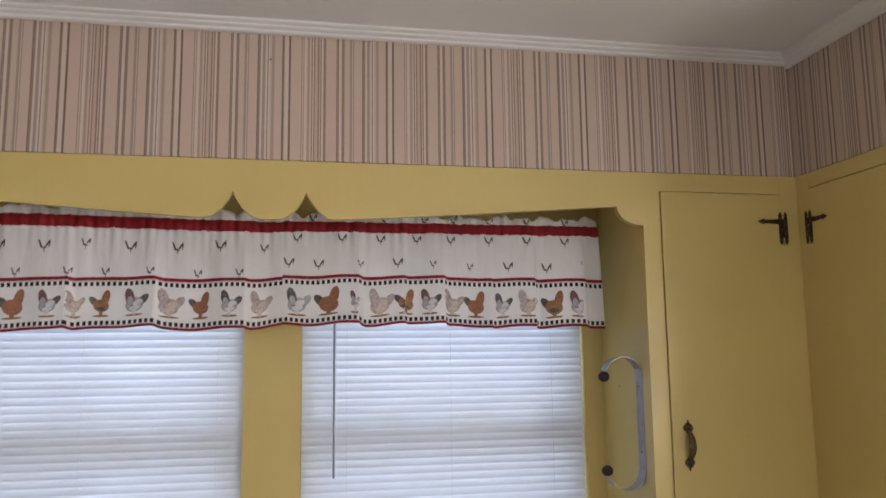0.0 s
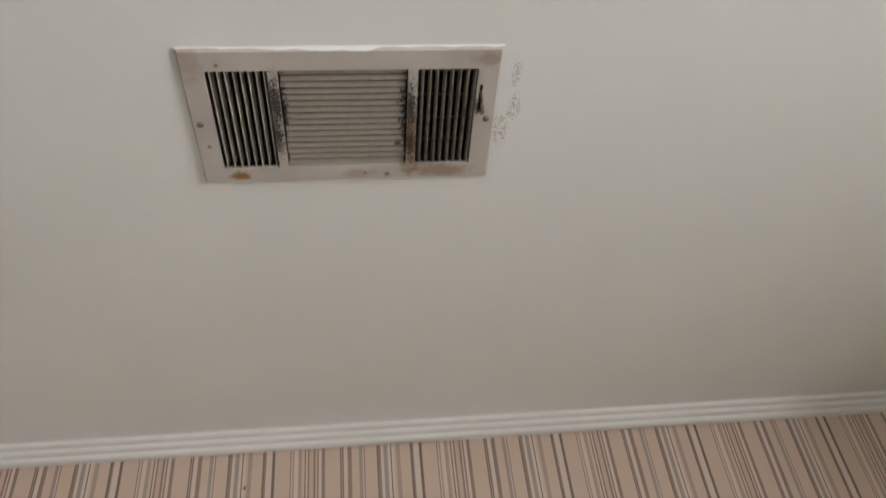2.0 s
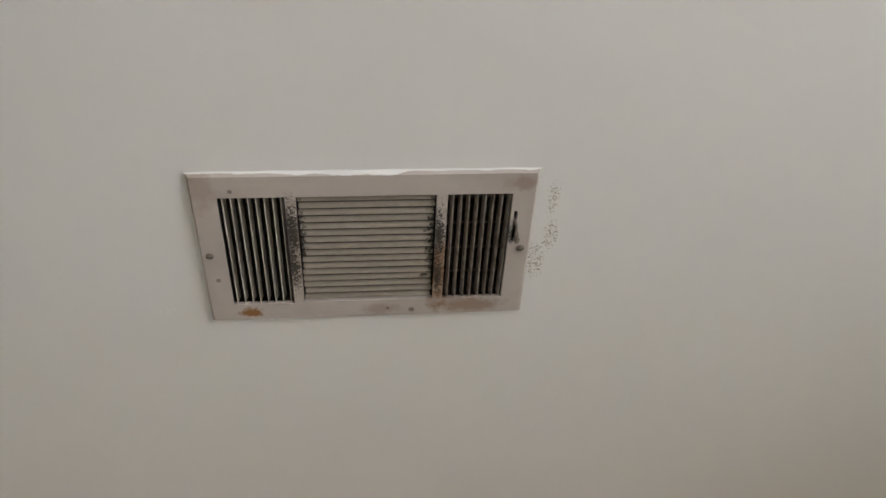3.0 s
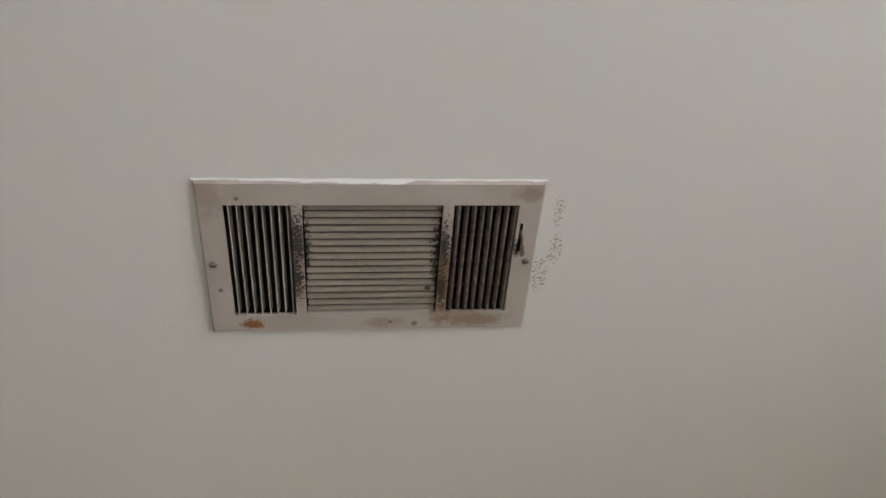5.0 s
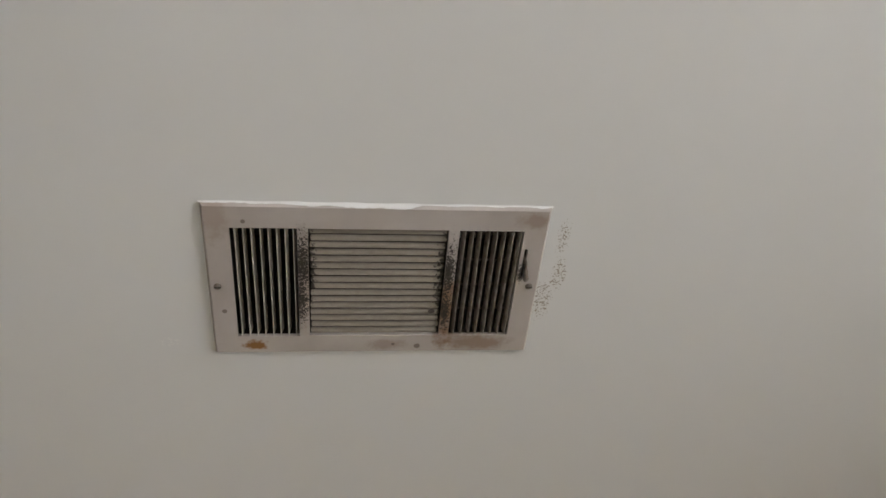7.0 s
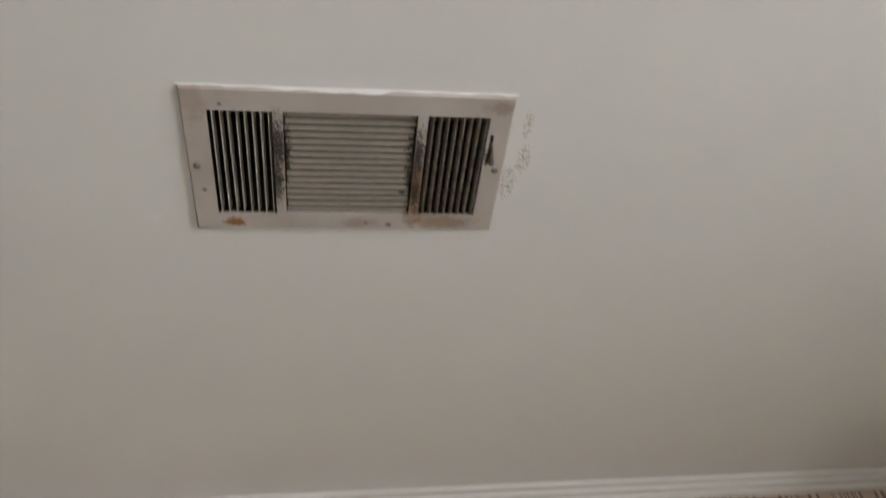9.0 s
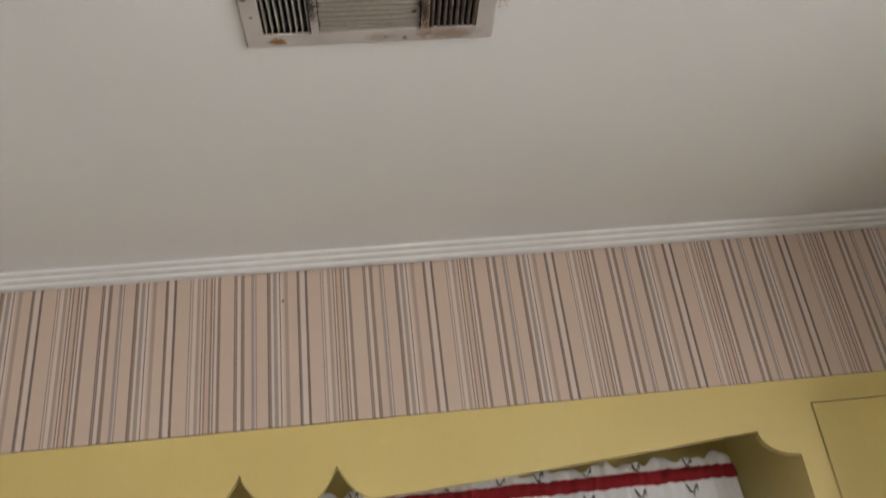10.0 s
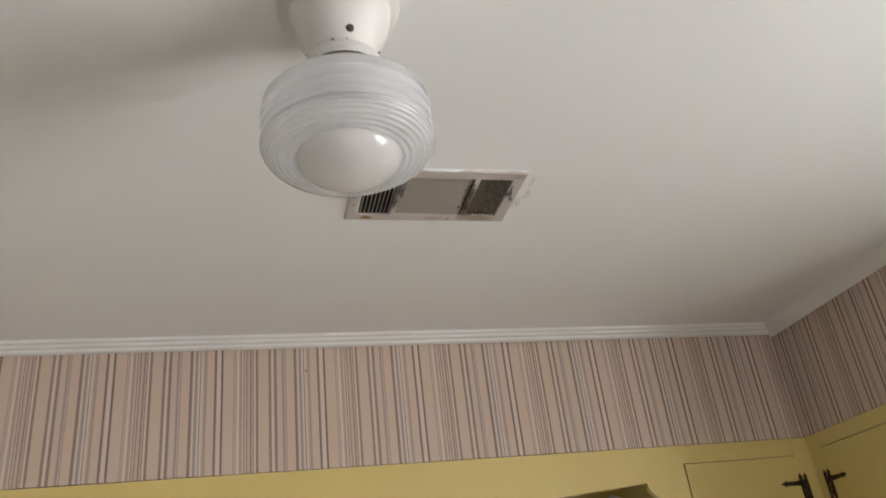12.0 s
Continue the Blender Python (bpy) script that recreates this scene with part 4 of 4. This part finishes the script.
def register():
    X0, X1, Y0, Y1 = 0.0488, 0.3968, 1.3070, 1.5022
    r = empty("ceiling_register", "beige enamelled steel ceiling register with rust and mildew stains", "air vent")
    Zf = TOP - 0.0055
    GL, GM, GR = (0.0750, 0.1408, 1.3345, 1.4770), (0.1515, 0.2930, 1.3345, 1.4755), (0.3040, 0.3710, 1.3345, 1.4765)
    slot = (0.3745, 0.3782, 1.3570, 1.3960)
    part("face_plate", slotted_plate(bmesh.new(), X0, X1, Y0, Y1, Zf, TOP - 0.0005, [GL, GM, GR, slot]), enamel, r)
    n = 8
    left = fin_mesh("left_fin", GL[3] - GL[2] - 0.0006, 0.0115, 100, "y", fin_mat, 0.0004)
    pitch = (GL[1] - GL[0]) / n
    rng = random.Random(3)
    for i in range(n):
        ob = new("fin", left)
        ob.parent = r
        ob.matrix_basis = pose(GL[0] + pitch * (i + 0.80) - 0.001, (GL[2] + GL[3]) / 2, Zf + 0.0068, 0, rng.uniform(-2, 2), rng.uniform(-0.3, 0.3))
    right = fin_mesh("right_fin", GR[3] - GR[2] - 0.0006, 0.0105, 77, "y", grimy_fin, 0.0006)
    pitch = (GR[1] - GR[0]) / n
    for i in range(n):
        ob = new("fin", right)
        ob.parent = r
        ob.matrix_basis = pose(GR[0] + pitch * (i + 0.62), (GR[2] + GR[3]) / 2, Zf + 0.0064, 0, rng.uniform(-2, 2), rng.uniform(-0.3, 0.3))
    m = 16
    mid = fin_mesh("louvre", GM[1] - GM[0] - 0.003, 0.0064, -25, "x", louvre_mat, 0.0008)
    pitch = (GM[3] - GM[2]) / m
    for i in range(m):
        ob = new("louvre", mid)
        ob.parent = r
        ob.matrix_basis = pose((GM[0] + GM[1]) / 2 + rng.uniform(-0.0006, 0.0006), GM[2] + pitch * (i + 0.5), Zf + 0.0045, rng.uniform(-1.5, 1.5), 0, rng.uniform(-0.15, 0.15))
    for k in range(4):
        gx = GR[0] + 0.002
        part("damper_rod", tube([(gx, 1.352 + 0.034 * k, Zf + 0.022), (GR[1] - 0.002, 1.352 + 0.034 * k, Zf + 0.022)], [0.0016, 0.0016], 6), chip_gap_dark, r)
    # box behind the fins, coloured near black so the gaps look shaded
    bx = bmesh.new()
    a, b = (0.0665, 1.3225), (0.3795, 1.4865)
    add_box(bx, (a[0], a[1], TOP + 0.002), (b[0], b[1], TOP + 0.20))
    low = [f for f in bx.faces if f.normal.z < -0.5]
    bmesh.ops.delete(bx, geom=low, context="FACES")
    part("duct", bx, duct_mat, r, "duct toned near black for its inner shade")
    for sx, sy in ((0.059, 1.4075), (0.386, 1.406)):
        s = spin([(0.0, Zf - 0.0022), (0.0022, Zf - 0.0020), (0.0038, Zf - 0.0008), (0.0042, Zf + 0.0004)], (sx, sy), 14)
        sc = part("screw", s, screw_mat, r, "rusty screw head", True)
        part("screw_slot", box((sx - 0.0034, sy - 0.0005, Zf - 0.0027), (sx + 0.0034, sy + 0.0005, Zf - 0.0018)), chip_gap_dark, sc)
    lever = part("damper_lever", tube([(0.3764, 1.3680, Zf + 0.004), (0.3768, 1.3720, Zf - 0.005), (0.3778, 1.3800, Zf - 0.008), (0.3790, 1.3880, Zf - 0.009)], [0.0016, 0.0018, 0.0020, 0.0018], 8), screw_mat, r, "stained damper lever", True)
    tip = bmesh.new()
    bmesh.ops.create_uvsphere(tip, u_segments=12, v_segments=8, radius=0.0040, matrix=Matrix.Translation((0.3788, 1.3890, Zf - 0.0080)) @ Matrix.Diagonal((0.80, 1.2, 0.6, 1)))
    part("lever_tip", tip, grimy_fin, lever, "grimy lever tip", True)
    # a crumb of debris stuck on a louvre
    crumb = bmesh.new()
    bmesh.ops.create_icosphere(crumb, subdivisions=2, radius=0.0032, matrix=Matrix.Translation((0.2825, 1.4415, Zf + 0.0005)) @ Matrix.Diagonal((1.2, 0.8, 0.5, 1)))
    part("debris", crumb, chip_gap_dark, r)
    return r


register()

# paint that has bridged the register's rear edge: a thin ragged lip that is widest past the middle
bead = bmesh.new()
rngb = random.Random(11)
lip = []
for i in range(121):
    s = i / 120
    reach = 0.0006 + 0.0026 * (s / 0.56) ** 1.6 if s < 0.56 else 0.0032 - 0.0028 * min(1.0, (s - 0.56) / 0.07)
    reach = max(0.0005, reach + 0.0005 * math.sin(47 * s) * (0.3 + s) + 0.0003 * rngb.uniform(-1, 1))
    x, back = 0.0478 + 0.3500 * s, 0.0002 + 0.0008 * abs(math.sin(19 * s)) ** 3
    lip.append([bead.verts.new((x, 1.3070 + d, TOP - 0.0009 - 0.0050 * max(0.0, min(1.0, d / 0.003)) + lift)) for d, lift in ((-back, 0.0005), (0.3 * reach, 0), (0.7 * reach, 0), (reach, 0), (reach + 0.0003, 0.0006))])
for a, b in zip(lip, lip[1:]):
    for k in range(4):
        bead.faces.new((a[k], a[k + 1], b[k + 1], b[k]))
bmesh.ops.recalc_face_normals(bead, faces=bead.faces)
tagged(link("paint_ridge", bead, ceiling_mat, None, True), "uneven white paint ridge along the register", "paint ridge")


# ---- the ceiling light ----
def ceiling_light():
    c = (-0.018, 0.912)
    h = empty("ceiling_light", "white enamelled ceiling light with a frosted ribbed glass shade, unlit", "ceiling light")
    part("canopy", spin([(0.0, TOP - 0.0005), (0.083, TOP - 0.0005), (0.0845, TOP - 0.004), (0.083, TOP - 0.009), (0.0725, TOP - 0.0105), (0.0705, TOP - 0.014), (0.0695, TOP - 0.024), (0.0665, TOP - 0.040), (0.0610, TOP - 0.055),
                         (0.0530, TOP - 0.069), (0.0470, TOP - 0.079), (0.0440, TOP - 0.088), (0.0432, TOP - 0.099), (0.0, TOP - 0.099)], c), fixture_white, h, smooth=True)
    part("fitter", spin([(0.0425, TOP - 0.097), (0.0450, TOP - 0.1005), (0.0515, TOP - 0.1030), (0.0532, TOP - 0.1080), (0.0534, TOP - 0.1175), (0.0550, TOP - 0.1205), (0.0548, TOP - 0.1250), (0.0512, TOP - 0.1250), (0.049, TOP - 0.108), (0.040, TOP - 0.100)], c, closed=True), fixture_white, h, "chipped white fitter ring", True)
    # drum: outside, then inside wall
    out = [(0.0480, TOP - 0.112), (0.0485, TOP - 0.1420), (0.053, TOP - 0.1520), (0.066, TOP - 0.1585), (0.084, TOP - 0.1630), (0.0975, TOP - 0.1680), (0.1060, TOP - 0.1745)]
    for k in range(3):  # three fine raised steps
        z, rr = TOP - 0.1780 - 0.0170 * k, 0.1085 + 0.0003 * k
        out += [(rr + u, z - v) for u, v in ((0.0, 0.0), (0.0001, 0.0110), (0.0008, 0.0122), (0.0014, 0.0134), (0.0012, 0.0144), (0.0002, 0.0156))]
    out += [(0.1094, TOP - 0.231), (0.1094, TOP - 0.2345)]
    inner = [(r - 0.0032, z) for r, z in out[::-1]]
    part("shade", spin(out + inner, c, 96, True), drum_glass, h, "frosted white glass drum", True)
    ribs, back = [], []
    n = 8
    for k in range(4 * n + 1):  # ribs that wrap round the lower edge
        a = math.pi / 2 * k / (4 * n)
        swell = 0.0024 * (1 - math.cos(2 * math.pi * k / 4)) / 2
        r0, z0 = 0.0672 + 0.0422 * math.cos(a), TOP - 0.2345 - 0.0215 * math.sin(a)
        ribs.append((r0 + swell * math.cos(a), z0 - swell * math.sin(a)))
        back.append((r0 - 0.0030 * math.cos(a), z0 + 0.0030 * math.sin(a)))
    last = ribs[-1]
    part("ribbed_ring", spin(ribs + back[::-1], c, 96, True), ring_glass, h, "clear concentric ribbed glass", True)
    bowl = [(last[0] * math.cos(a), last[1] + 0.008 - 0.040 * math.sin(a)) for a in [math.pi / 2 * i / 14 for i in range(14)]]
    bowl.append((0.0, last[1] - 0.032))
    up = [(0.0, last[1] - 0.0288)] + [(r - 0.003, z + 0.0032) for r, z in bowl[-2::-1]]
    part("bowl", spin([(last[0], last[1] + 0.011)] + bowl + up, c, 72), bowl_glass, h, "smooth opal glass bowl", True)
    hole = bmesh.new()
    a = radians(-84)
    bmesh.ops.create_uvsphere(hole, u_segments=16, v_segments=10, radius=0.0055, matrix=Matrix.Translation((c[0] + 0.0470 * math.cos(a), c[1] + 0.0470 * math.sin(a), TOP - 0.0790)))
    part("screw_hole", hole, chip_gap_dark, h, "dark screw hole", True)
    # dark arc laid where shade falls between fitter and glass
    part("fitter_gap_shade", tube([(c[0] + 0.0536 * math.cos(q), c[1] + 0.0536 * math.sin(q), TOP - 0.1252) for q in [radians(-138 + 96 * i / 24) for i in range(25)]], [0.0003 + 0.0013 * math.sin(math.pi * i / 24) ** 0.5 for i in range(25)], 6), chip_gap_dark, h, "dark strip for the shaded gap under the fitter")
    rng = random.Random(4)
    for k in range(34):  # chips along the fitter's lip, bunched low to deepen its shaded seam
        q = radians(rng.uniform(-165, -15))
        b2 = bmesh.new()
        bmesh.ops.create_icosphere(b2, subdivisions=1, radius=rng.uniform(0.0005, 0.0016), matrix=Matrix.Translation((c[0] + 0.0538 * math.cos(q), c[1] + 0.0538 * math.sin(q), TOP - rng.choice((0.1030, 0.1190, 0.1235, 0.1240, 0.1245)) - rng.uniform(0, 0.0012))) @ Matrix.Diagonal((2.0, 1.0, 0.7, 1)))
        part("paint_chip", b2, chip_gap_dark, h)
    return h


ceiling_light()

# small marks on the paper
spot = bmesh.new()
bmesh.ops.create_icosphere(spot, subdivisions=1, radius=0.0028, matrix=Matrix.Translation((0.0105, FACE + 0.0035, 2.340)) @ Matrix.Diagonal((1, 0.4, 1.2, 1)))
tagged(link("nail", spot, chip_gap_dark), "dark nail driven into the striped wallpaper", "nail")
hole = bmesh.new()
bmesh.ops.create_uvsphere(hole, u_segments=10, v_segments=6, radius=0.0028, matrix=Matrix.Translation((1.0362, 2.392, 1.466)) @ Matrix.Diagonal((0.4, 1, 1, 1)))
tagged(link("screw_hole", hole, chip_gap_dark), "small dark screw hole in the yellow cabinet side", "screw hole")
